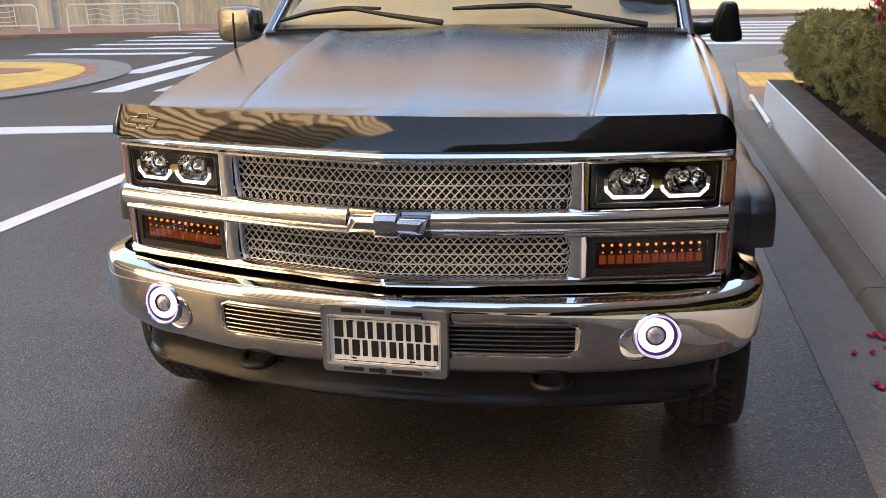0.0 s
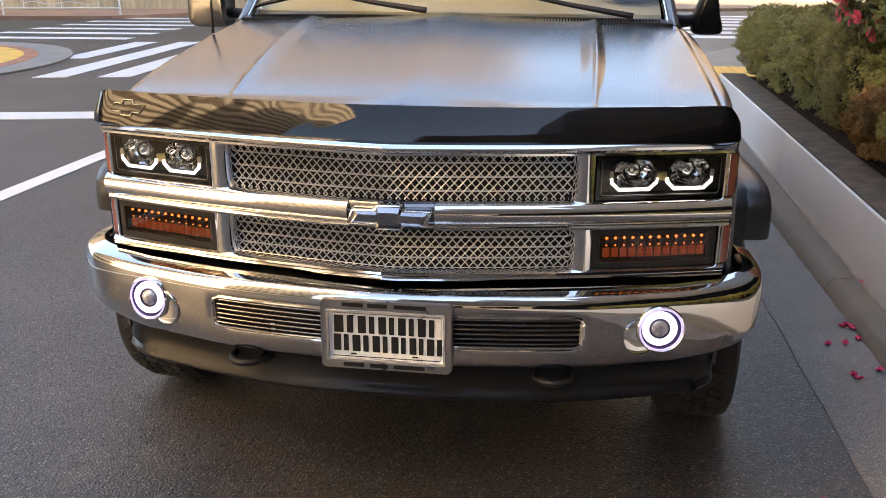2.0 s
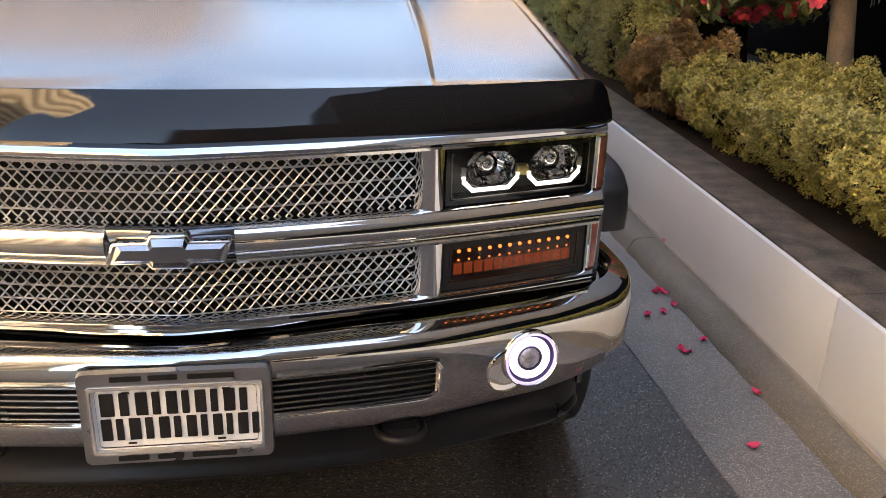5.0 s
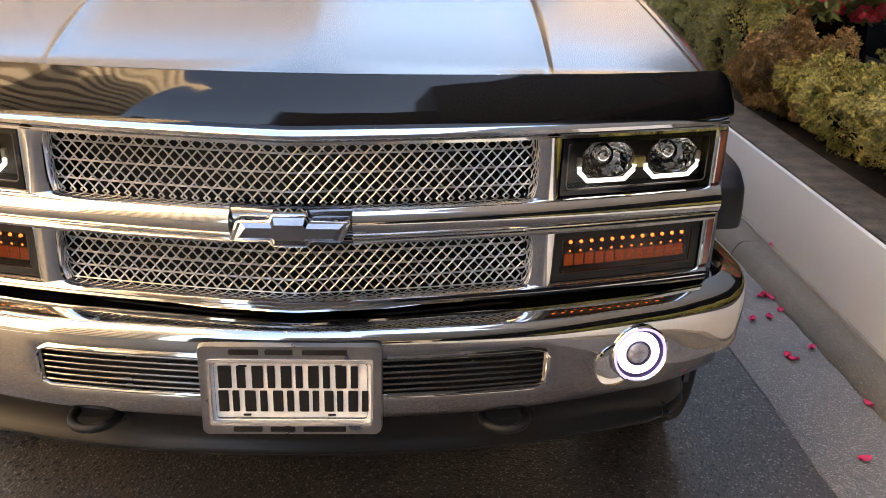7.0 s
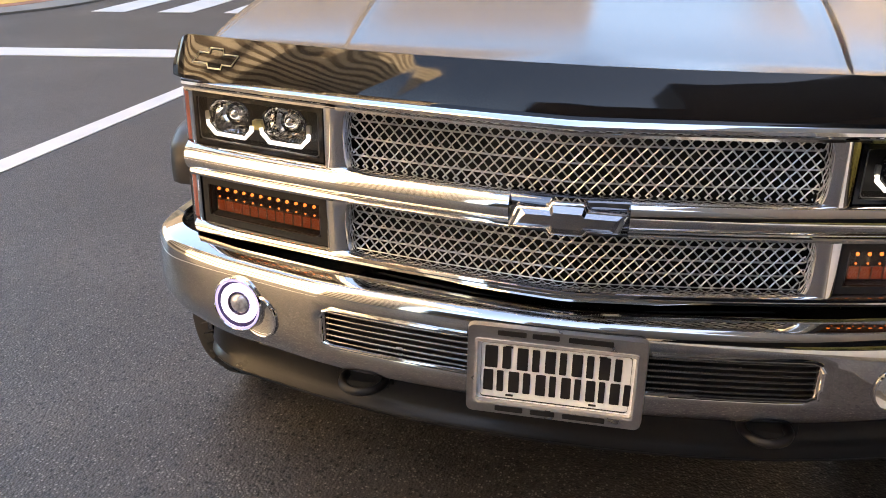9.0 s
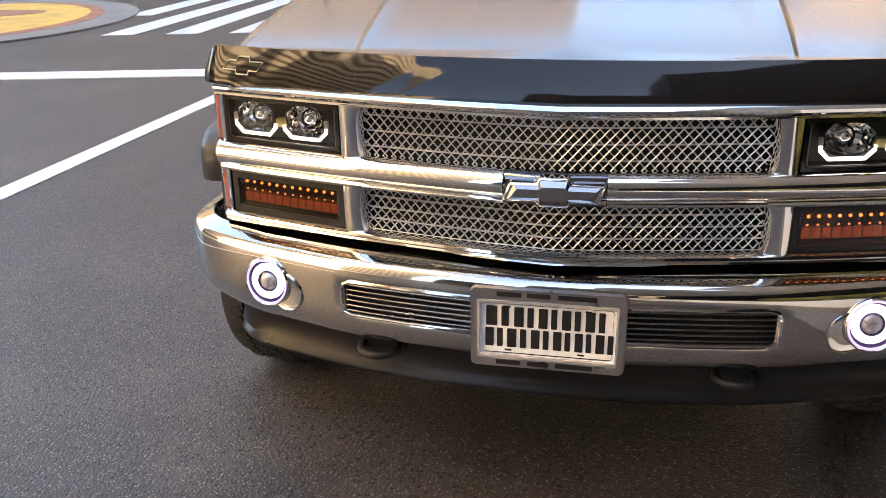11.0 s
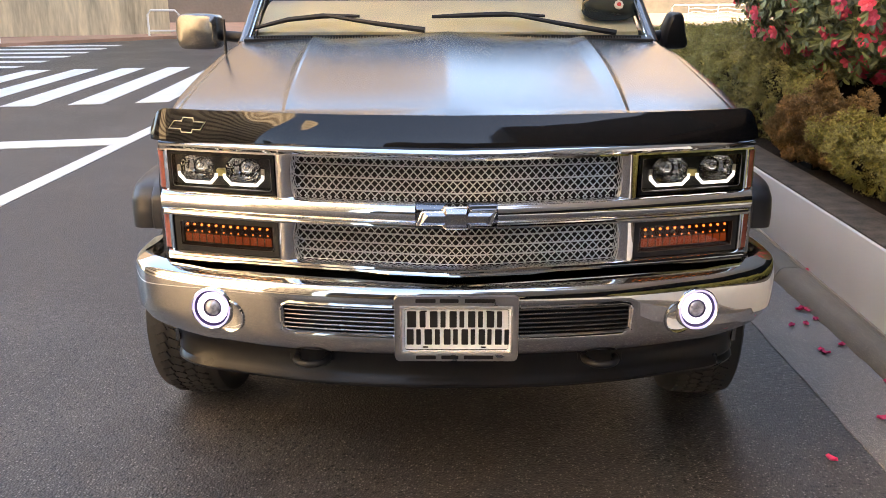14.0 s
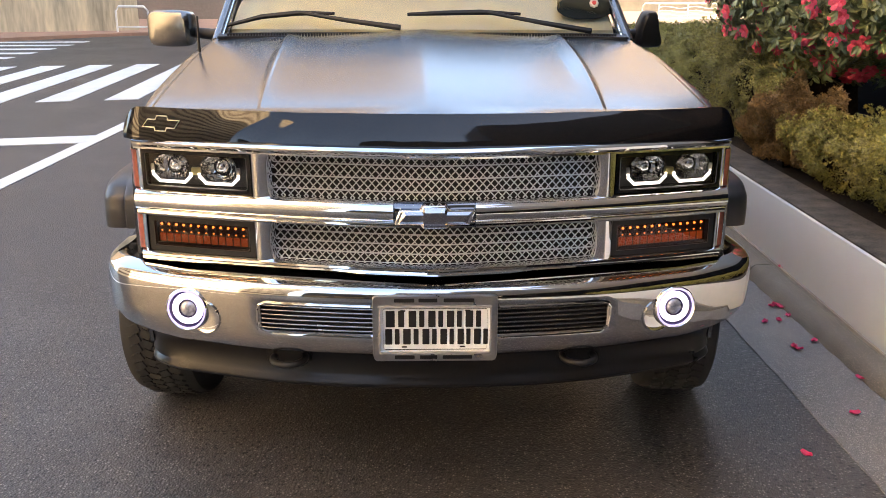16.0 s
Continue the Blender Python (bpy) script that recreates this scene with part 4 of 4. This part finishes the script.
for v in body.verts:
    c = v.co.copy()
    k = 1 + 0.07 * noise.noise(c * 2.3) + 0.03 * noise.noise(c * 6)
    v.co = Vector((math.copysign(abs(c.x) ** 0.8, c.x) * 0.125, math.copysign(abs(c.y) ** 0.8, c.y) * 0.055, math.copysign(abs(c.z) ** 0.7, c.z) * 0.056 + 0.016 * c.y)) * k
part("body", body, mat("green_cloth", (0.020, 0.027, 0.022), 0.85, var=0.4, scale=18, fine=400, bump=0.0006), bag)
PATCH = mat("patch_cloth", (0.55, 0.52, 0.50), 0.7, var=0.15, scale=60)
part("patch", lathe([(0.0, 0.004), (0.020, 0.003), (0.022, -0.004)], facing(Vector((0.030, -0.052, 0.012)), (0.05, -1, 0.5)), 8), PATCH, bag, "small pale patch", smooth=False)
part("patch_disc", lathe([(0.0, 0.006), (0.009, 0.0055), (0.010, 0.0)], facing(Vector((0.030, -0.053, 0.012)), (0.05, -1, 0.5)), 16), mat("patch_red", (0.50, 0.05, 0.05), 0.7), bag, "red disc")
part("strap", tube([(-0.115, -0.01, -0.02), (-0.128, -0.035, 0.015), (-0.10, -0.045, 0.040), (-0.05, -0.035, 0.050)], 0.006, 8), mat("tan_strap", (0.40, 0.32, 0.18), 0.6), bag, "tan cord strap")


# ---- road markings, island, far side ----
def stripe(name, pts, material=WHITELINE, z=0.006, label="white painted road line", kind="structure"):
    return solo(name, poly(pts, -0.01, z), material, label, "road marking", kind=kind, smooth=False)


def line(p, q, w, z=0.006):
    p, q = Vector(p), Vector(q)
    n = (q - p).normalized()
    n = Vector((-n.y, n.x)) * w / 2
    return [tuple(p + n), tuple(p - n), tuple(q - n), tuple(q + n)]


stripe("lane_line", line((-3.51, -3.0), (-3.51, 10.5), 0.17))
stripe("stop_line", line((-3.50, 6.865), (-9.5, 5.50), 0.45), z=0.008)


cross = thing("crosswalk", "white striped pedestrian crossing", "crosswalk", kind="structure")
for k in range(-3, 6):
    b0 = (-5.43 + 0.88 * k, 9.90 + 0.22 * k)
    b1 = (b0[0] + 0.45, b0[1] + 0.10)
    cut = 2.7 if k == -3 else 0.0
    part("crossing_stripe", poly([(b0[0] - 0.078 * cut, b0[1] + cut), (b1[0] - 0.078 * cut, b1[1] + cut), (b1[0] - 0.47, b1[1] + 6.03), (b0[0] - 0.47, b0[1] + 6.03)], -0.01, 0.007), WHITELINE, cross, smooth=False)
cross2 = thing("crosswalk", "white striped pedestrian crossing", "crosswalk", kind="structure")
for k in range(6):
    y0 = 15.75 + 1.42 * k
    part("crossing_stripe", poly([(-12.75 - 0.05 * k, y0 - 0.30), (-9.05 - 0.10 * k, y0 + 0.08), (-9.05 - 0.10 * k, y0 + 0.54), (-12.75 - 0.05 * k, y0 + 0.14)], -0.01, 0.007), WHITELINE, cross2, smooth=False)
cross3 = thing("crosswalk", "white striped pedestrian crossing", "crosswalk", kind="structure")
for k in range(7):
    y0 = 18.8 + 1.45 * k
    part("crossing_stripe", poly([(2.2, y0), (8.6, y0 + 0.1), (8.6, y0 + 0.8), (2.2, y0 + 0.7)], -0.01, 0.007), WHITELINE, cross3, smooth=False)

isl = []
for i in range(40):
    a = 2 * math.pi * i / 40
    isl.append((-10.6 + 3.1 * math.cos(a) * 0.9 - 1.0 * math.sin(a) * 0.5, 10.9 + 3.6 * math.sin(a)))
solo("traffic_island", poly(isl, 0, 0.03), PAVE, "pale flat traffic island with a painted middle", "traffic island", kind="structure", smooth=False)
isl2 = [(-10.75 + (x + 10.6) * 0.86, 10.8 + (y - 10.9) * 0.86) for x, y in isl]
RUST = mat("faded_red", (0.40, 0.17, 0.10), 0.75, var=0.35, scale=2.5, fine=50)
solo("island_rim", poly(isl2, 0.02, 0.034), RUST, "worn red painted rim", "road marking", kind="structure", smooth=False)
isl4 = [(-10.80 + (x + 10.6) * 0.79, 10.8 + (y - 10.9) * 0.79) for x, y in isl]
solo("island_paint", poly(isl4, 0.02, 0.038), YELLOW, "worn yellow and red painted area", "road marking", kind="structure", smooth=False)
isl3 = [(-11.0 + 0.9 * math.cos(a) * (1 + 0.35 * math.sin(3 * a)), 11.6 + 1.1 * math.sin(a) * (1 + 0.3 * math.cos(2 * a))) for a in lin(0, 2 * math.pi, 41)[:-1]]
solo("island_patch", poly(isl3, 0.02, 0.042), RUST, "faded red painted patch", "road marking", kind="structure", smooth=False)

# corner ramp by the wall's end
solo("corner_pavement", poly([(2.05, 9.4), (2.45, 13.9), (3.6, 15.9), (12, 17.2), (12, 7.95), (2.05, 7.95)], 0, 0.05), PAVE, "pale concrete corner pavement", "pavement", kind="structure", smooth=False)
tact = thing("tactile_paving", "worn yellow tactile paving slabs", "paving", kind="structure")
for i in range(6):
    for j in range(4):
        part("slab", B(2.30 + 0.16 * i, 2.45 + 0.16 * i, 10.6 + 0.44 * j, 11.02 + 0.44 * j, 0.04, 0.062, bevel=0.004), YELLOW, tact, smooth=False)
solo("red_ramp", poly([(2.15, 9.4), (2.95, 9.4), (3.0, 10.5), (2.22, 10.5)], 0.02, 0.056), REDPAVE, "reddish worn ramp paving", "pavement", kind="structure", smooth=False)
solo("edge_bar", tube([(2.045, 6.95, 0.06), (2.045, 6.96, 0.12), (2.125, 9.1, 0.12), (2.125, 9.11, 0.06)], 0.024, 8), WHITELINE, "white metal edge bar", "edging", kind="structure")

# far pavement, retaining wall, railings
far = [(-60, 4.6), (-17.4, 20.9), (-12.8, 22.3), (-10.6, 25.0), (-9.3, 26.4), (2, 30.1), (2, 90), (-60, 90)]
solo("far_pavement", poly(far, 0, 0.10), REDPAVE, "reddish far pavement", "pavement", kind="structure", smooth=False)
# darker copy of the far pavement, offsets the direct sun on it
solo("far_pavement", poly([(2.004, 30.1), (5, 31.2), (60, 52.6), (60, 90), (2.004, 90)], 0, 0.10), mat("sunlit_pavement", (0.17, 0.130, 0.098), 0.8, var=0.25, scale=2, fine=60, bump=0.002), "far pavement, toned down brown against the direct sun", "pavement", kind="structure", smooth=False)


def wall_face(u, v):
    return (-48 + 38.5 * u, 12.0 + 15.9 * u + 0.02 * math.sin(u * 60), 7.0 * v)


bw = sheet(wall_face, lin(0, 1, 40), lin(0, 1, 10), back=(-0.15, 0.4, 0))
solo("wall_north", bw, WALLMAT, "tall stained tan concrete retaining wall", "wall", kind="structure")
solo("wall_far", B(-9, 40, 52, 52.5, 0, 5.0), DISTANT, "distant tan wall", "wall", kind="structure")


def railing(p, q, m=4):
    p, q = Vector((*p, 0.1)), Vector((*q, 0.1))
    d = q - p
    r = thing("guard_railing", "white tubular pedestrian guard railing with wavy bars", "railing", group="guard railings", at=tuple((p + q) / 2))
    o = (p + q) / 2
    L = d.length
    e = d / L
    up = Vector((0, 0, 1))
    fr = [p - o, p - o + up * 0.70, p - o + up * 0.80 + e * 0.10, q - o + up * 0.80 - e * 0.10, q - o + up * 0.70, q - o]
    part("frame", tube([tuple(a) for a in fr], 0.03, 8), RAILWHITE, r)
    part("lower_bar", tube([tuple(p - o + up * 0.20), tuple(q - o + up * 0.20)], 0.022, 8), RAILWHITE, r)
    for t in (0.18, 0.5, 0.82):
        part("upright", tube([tuple(p - o + e * L * t + up * 0.2), tuple(p - o + e * L * t + up * 0.8)], 0.018, 6), RAILWHITE, r)
    for z in (0.34, 0.49, 0.64):
        part("wavy_bar", tube([tuple(p - o + e * L * (0.18 + 0.64 * t) + up * (z + 0.04 * math.sin(t * 4 * math.pi))) for t in lin(0, 1, 24)], 0.013, 6), RAILWHITE, r)
    return r


railing((-15.95, 21.9), (-12.75, 22.7))
railing((-20.4, 20.8), (-17.2, 22.2))
railing((9.0, 34.2), (12.9, 34.7))
hoop = thing("hoop_barrier", "white hoop barrier on the far pavement", "barrier", at=(-9.2, 26.6, 0.1))
part("hoop", tube([(-0.6, 0, 0), (-0.6, 0, 0.66), (-0.5, 0, 0.80), (0.3, 0, 0.80), (0.42, 0, 0.66), (0.42, 0, 0)], 0.035, 8), RAILWHITE, hoop)
part("cross_bar", tube([(-0.6, 0, 0.16), (0.42, 0, 0.16)], 0.028, 8), RAILWHITE, hoop)
pole = solo("utility_pole", tube([(-17.1, 23.0, 0.1), (-17.1, 23.0, 7.5)], [0.10, 0.085], 14), mat("grey_pole", (0.33, 0.33, 0.33), 0.6, var=0.2), "grey concrete utility pole", "pole")

# unseen buildings, added for the reflections in the paint and chrome
def facade(name, x0, x1, y0, y1, h, floors, face, material):
    b = thing(name, "tan apartment building with dark balcony openings", "building", at=((x0 + x1) / 2, (y0 + y1) / 2, 0))
    ox, oy = (x0 + x1) / 2, (y0 + y1) / 2
    part("wall", B(x0 - ox, x1 - ox, y0 - oy, y1 - oy, 0, h), material, b)
    for i in range(floors):
        z = 1.2 + i * (h - 1.0) / floors
        zz = z + (h - 1.0) / floors * 0.42
        # openings are flat slabs; the balcony shade is in their colour
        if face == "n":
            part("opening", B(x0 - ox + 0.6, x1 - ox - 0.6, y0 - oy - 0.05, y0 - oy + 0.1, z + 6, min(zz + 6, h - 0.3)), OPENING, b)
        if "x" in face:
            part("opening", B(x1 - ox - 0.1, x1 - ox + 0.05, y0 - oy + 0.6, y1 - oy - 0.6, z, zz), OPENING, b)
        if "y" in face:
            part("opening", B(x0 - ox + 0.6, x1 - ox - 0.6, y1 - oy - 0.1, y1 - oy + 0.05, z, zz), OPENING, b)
    return b


# tan darkened so that the hood mirrors a dimmer building
DIMTAN = mat("dim_render", (0.21, 0.168, 0.132), 0.85, var=0.25, scale=0.3, fine=10, bump=0.004)
facade("apartment_building", -34, -13, -25, 1, 42, 15, "xy", TANWALL)
facade("apartment_building", -44, -1.5, 38, 50, 21, 6, "n", DIMTAN)
facade("apartment_building", 9, 44, 58, 68, 27, 8, "n", mat("dull_render", (0.27, 0.22, 0.17), 0.85, var=0.25, scale=0.3, fine=10))
CLAD = mat("dark_cladding", (0.05, 0.045, 0.04), 0.6, var=0.3, scale=0.6, fine=6)
# unseen block added to keep the low sun off the far wall
north = thing("office_block", "unseen tall dark block that shades the far wall", "building", at=(18, 23.5, 0))
part("upper_storeys", B(-6, 6, -6.4, 6.4, 0, 25), CLAD, north, "dark cladding")
# unseen tower added to cut southern sky light and darken reflections
corner = thing("corner_tower", "unseen dark tower that cuts light from the south, tan ground storey", "building", at=(3, -28, 0))
part("lower_storey", B(-7, 6, -6, 6, 0, 4.0), TANWALL, corner, "tan rendered lower storey")
part("upper_storeys", B(-7, 6, -6, 6, 4.004, 19), CLAD, corner, "dark cladding")
part("tower_top", B(0.8, 13.5, -6, 6, 19.004, 40), CLAD, corner, "dark clad upper tower")
part("tower_foot", B(6.004, 13.5, -6, 6, 0, 19), CLAD, corner, "dark cladding")
for k in range(4):
    part("shopfront", B(-6.4 + k * 3.1, -4.2 + k * 3.1, 5.9, 6.06, 0.3, 3.0), SHADEBLACK, corner, "near-black panel on the added block")
# unseen low block added to cut horizon light on the truck's front
low = thing("shop_block", "unseen low dark block that cuts light on the truck front", "building", at=(-8.6, -34, 0))
part("wall", B(-4.2, 4.2, -6, 6, 0, 13), CLAD, low, "dark cladding")
for k in range(3):
    part("shopfront", B(-3.8 + k * 2.7, -1.6 + k * 2.7, 5.9, 6.06, 0.3, 3.0), OPENING, low, "brown panel on the added block")
# unseen block sized to shade the street and let sun past its rear
block = thing("office_block", "unseen tall block that shades the street, tan lower storey", "building", at=(15, -21.5, 0))
part("lower_storey", B(-7, 7, -38.5, 38.5, 0, 4.2), TANWALL, block, "tan rendered lower storey")
part("middle_storey", B(-7, 7, -38.5, 38.5, 4.204, 8.2), CLAD, block, "dark cladding")
part("upper_storeys", B(-7, 7, 11.0, 38.5, 8.204, 31), CLAD, block, "dark cladding")
for k in range(9):
    part("shopfront", B(-7.06, -6.9, -35 + k * 8, -30 + k * 8, 0.4, 3.0), SHADEBLACK, block, "near-black panel on the added block")

# ---- hedges, tree, petals ----
rng = np.random.default_rng(7)


def leaves(centres, normals, size, per, spread, material, name, parent, label, tilt=0.7, aspect=0.42):
    """Rosettes of small folded leaves round twig tips."""
    n = len(centres)
    c = np.repeat(centres, per, 0)
    nn = np.repeat(normals, per, 0)
    k = n * per
    ang = rng.uniform(0, 2 * np.pi, k)
    ref = np.where(np.abs(nn[:, 2:3]) < 0.9, np.array([[0, 0, 1.0]]), np.array([[1.0, 0, 0]]))
    a = np.cross(nn, ref)
    a /= np.linalg.norm(a, axis=1, keepdims=True)
    b = np.cross(nn, a)
    out = a * np.cos(ang)[:, None] + b * np.sin(ang)[:, None]
    d = out * tilt + nn * rng.uniform(0.1, 0.9, (k, 1))
    d /= np.linalg.norm(d, axis=1, keepdims=True)
    w = np.cross(d, nn)
    w /= np.linalg.norm(w, axis=1, keepdims=True) + 1e-9
    up = np.cross(w, d)
    L = size * rng.uniform(0.6, 1.25, (k, 1))
    base = c + out * spread * rng.uniform(0, 1, (k, 1)) + nn * rng.uniform(-1, 1, (k, 1)) * spread
    v = np.empty((k, 6, 3))
    v[:, 0] = base
    v[:, 1] = base + d * L * 0.45 + w * L * aspect * 0.5 + up * L * 0.06
    v[:, 2] = base + d * L * 0.85 + w * L * aspect * 0.28 + up * L * 0.03
    v[:, 3] = base + d * L - up * L * 0.05
    v[:, 4] = base + d * L * 0.85 - w * L * aspect * 0.28 + up * L * 0.03
    v[:, 5] = base + d * L * 0.45 - w * L * aspect * 0.5 + up * L * 0.06
    i = np.arange(k)[:, None] * 6
    f = np.concatenate([i + np.array([[0, 1, 2, 3]]), i + np.array([[0, 3, 4, 5]])])
    me = bpy.data.meshes.new(name)
    me.from_pydata(v.reshape(-1, 3).tolist(), [], f.tolist())
    me.materials.append(material)
    ob = new(name, me)
    ob.parent = parent
    return tagged(ob, label)


def hedge(x0, x1, y0, y1, z0, z1, material, label, count, lump=0.08, round_=0.16):
    h = thing("hedge", label, "hedge", group="hedges", at=((x0 + x1) / 2, (y0 + y1) / 2, z0))
    o = np.array([(x0 + x1) / 2, (y0 + y1) / 2, z0])
    hx, hy, hz = (x1 - x0) / 2, (y1 - y0) / 2, z1 - z0
    # points over a rounded box: front, top, ends
    pts, nrm = [], []
    u = rng.uniform(-1, 1, count * 2)
    v = rng.uniform(0, 1, count * 2)
    s = rng.uniform(0, 1, count * 2)
    peri = hz + 2 * hx
    for i in range(count):
        yy = u[i] * hy
        q = s[i] * peri
        end = min(1.0, (hy - abs(yy)) / round_)
        sh = math.sqrt(max(0.0, 1 - (1 - end) ** 2))
        if q < hz:
            p, n0 = [-hx, yy, q], [-1, 0, 0.15]
        else:
            p, n0 = [-hx + (q - hz), yy, hz], [0, 0, 1]
        if end < 1:
            n0[1] += math.copysign(1 - end, yy) * 1.2
        r = round_
        if p[2] > hz - r and p[0] < -hx + r:
            a, c2 = p[0] - (-hx + r), p[2] - (hz - r)
            k = math.hypot(a, c2)
            if k > 0:
                p[0], p[2] = -hx + r + a / k * r, hz - r + c2 / k * r
                n0[0], n0[2] = a / k, c2 / k
        p[0] = p[0] * (0.7 + 0.3 * sh) if p[0] < 0 else p[0]
        p[2] = p[2] * (0.75 + 0.25 * sh)
        w = noise.noise(Vector((p[0] * 3 + o[0], (p[1] + o[1]) * 3, p[2] * 3))) * lump + noise.noise(Vector((p[0] * 9, (p[1] + o[1]) * 9, p[2] * 9))) * lump * 0.85
        if q < hz:
            p[0] += 0.24 * (1 - q / hz) ** 1.5
        dep = -abs(rng.normal(0, 0.045))
        nv = np.array(n0, float)
        nv /= np.linalg.norm(nv)
        pts.append(np.array(p) + nv * (w + dep))
        nrm.append(nv + rng.normal(0, 0.35, 3))
    nrm = np.array(nrm)
    nrm /= np.linalg.norm(nrm, axis=1, keepdims=True)
    tagged(leaves(np.array(pts), nrm, 0.0145, 7, 0.009, material, "foliage", h, "small dense leaves", aspect=0.58), kind="stuff")
    # solid dark block stands in for the shade between the leaves
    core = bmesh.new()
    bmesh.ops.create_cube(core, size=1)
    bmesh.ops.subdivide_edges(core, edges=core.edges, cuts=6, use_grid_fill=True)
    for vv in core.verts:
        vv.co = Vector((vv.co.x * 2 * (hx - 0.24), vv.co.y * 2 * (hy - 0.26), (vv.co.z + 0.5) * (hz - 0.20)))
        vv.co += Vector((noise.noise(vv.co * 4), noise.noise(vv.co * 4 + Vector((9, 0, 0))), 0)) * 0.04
    part("inner_bush", core, SOIL, h, "solid dark core for the shade inside the hedge")
    return h


hedge(2.20, 3.1, -3.2, 3.05, 0.43, 0.80, LEAF_A, "clipped azalea hedge with yellowish green leaves", 42000, lump=0.15, round_=0.13)
hedge(2.22, 2.62, 2.92, 3.66, 0.43, 0.78, LEAF_B, "azalea hedge with brownish autumn leaves", 13000, lump=0.34, round_=0.12)
hedge(2.26, 3.4, 3.62, 8.5, 0.43, 1.14, LEAF_C, "clipped azalea hedge with dull green leaves", 44000, lump=0.15, round_=0.34)

tree = thing("camellia_tree", "camellia tree with glossy leaves and red flowers", "tree", at=(3.25, 3.0, 0.43))
part("trunk", tube([(0, 0, 0), (0.01, -0.02, 0.35), (-0.03, 0.0, 0.75), (0.02, 0.12, 1.25), (0.0, 0.35, 1.7)], [0.085, 0.072, 0.066, 0.05, 0.03], 14), BARK, tree, "smooth brown trunk")
for p, q in (((0.0, 0.05, 0.9), (-0.35, 0.7, 1.25)), ((0.0, 0.12, 1.2), (0.3, 0.9, 1.6)), ((-0.02, 0.08, 0.8), (0.25, -0.5, 1.6)), ((0.0, 0.2, 1.4), (-0.2, 1.2, 1.3))):
    mid = [(p[i] + q[i]) / 2 + (0.06 if i == 2 else 0.03) for i in range(3)]
    part("limb", tube([p, mid, q], [0.035, 0.024, 0.01], 8), BARK, tree)
cen, nor = [], []
while len(cen) < 4300:
    v = rng.normal(0, 1, 3)
    v /= np.linalg.norm(v)
    r = rng.uniform(0.55, 1.0) ** 0.5
    p = v * r * np.array([0.95, 1.5, 0.95]) + np.array([-0.15, 1.12, 1.36])
    p += v * 0.16 * noise.noise(Vector(p * 2.5))
    if p[2] < 0.53 + 0.12 * noise.noise(Vector(p * 3)):
        continue
    cen.append(p)
    nor.append(v + np.array([0, 0, 0.3]))
nor = np.array(nor)
nor /= np.linalg.norm(nor, axis=1, keepdims=True)
tagged(leaves(np.array(cen), nor, 0.066, 6, 0.03, LEAF_D, "crown", tree, "glossy dark green leaves", tilt=1.0, aspect=0.52), kind="stuff")


def bloom(p, d, s):
    bm = bmesh.new()
    m = facing(Vector(p), Vector(d))
    for ring, (r, h, n) in enumerate(((s, 0.2, 6), (s * 0.72, 0.55, 5), (s * 0.42, 0.9, 4))):
        for k in range(n):
            a = 2 * math.pi * (k + 0.5 * ring) / n
            mm = m @ pose(0, 0, 0, 0, 0, math.degrees(a))
            pts = [(0, 0, 0), (r * 0.6, r * 0.42, r * h * 0.5), (r, r * 0.22, r * h), (r * 1.05, 0, r * h * 1.05), (r, -r * 0.22, r * h), (r * 0.6, -r * 0.42, r * h * 0.5)]
            vs = [bm.verts.new(mm @ Vector(q)) for q in pts]
            bm.faces.new((vs[0], vs[1], vs[2], vs[3]))
            bm.faces.new((vs[0], vs[3], vs[4], vs[5]))
    return bm


order = rng.permutation(len(cen))
made = 0
for i in order:
    p, d = cen[i], nor[i]
    if d[0] > 0.15 or d[1] > 0.45 or made >= 300:
        continue
    part("flower", bloom(p + d * 0.065, d + np.array([-0.3, -0.3, 0]), 0.050), FLOWER, tree, "red camellia flower")
    made += 1

PETALS = ((1.76, 1.71, 20), (1.78, 1.73, 57), (1.80, 1.69, 168), (1.80, 1.72, 353), (1.79, 1.57, 252), (1.64, 1.49, 225), (1.72, 1.51, 272), (1.78, 1.25, 33), (1.66, 1.19, 228), (1.67, 1.16, 137), (1.80, 0.85, 120), (1.63, 0.54, 177), (1.31, 0.24, 308), (1.96, 2.10, 153))
first = None
for x, y, rz in PETALS:
    bm = sheet(lambda u, v: (0.024 * u * (1 - 0.3 * v * v), 0.015 * v * (1 - 0.5 * u * u), 0.004 + 0.008 * (u * u + v * v)), lin(-1, 1, 6), lin(-1, 1, 5))
    if first is None:
        first = solo("fallen_petal", bm, FALLEN, "fallen pink camellia petal on the concrete", "petal", group="fallen petals")
        first.matrix_basis = pose(x, y, 0.006, 4, 3, rz)
    else:
        bm.free()
        z = 0.086 if x > 1.88 else 0.006
        copy_thing(first, pose(x, y, z, random.uniform(-6, 6), random.uniform(-6, 6), rz))
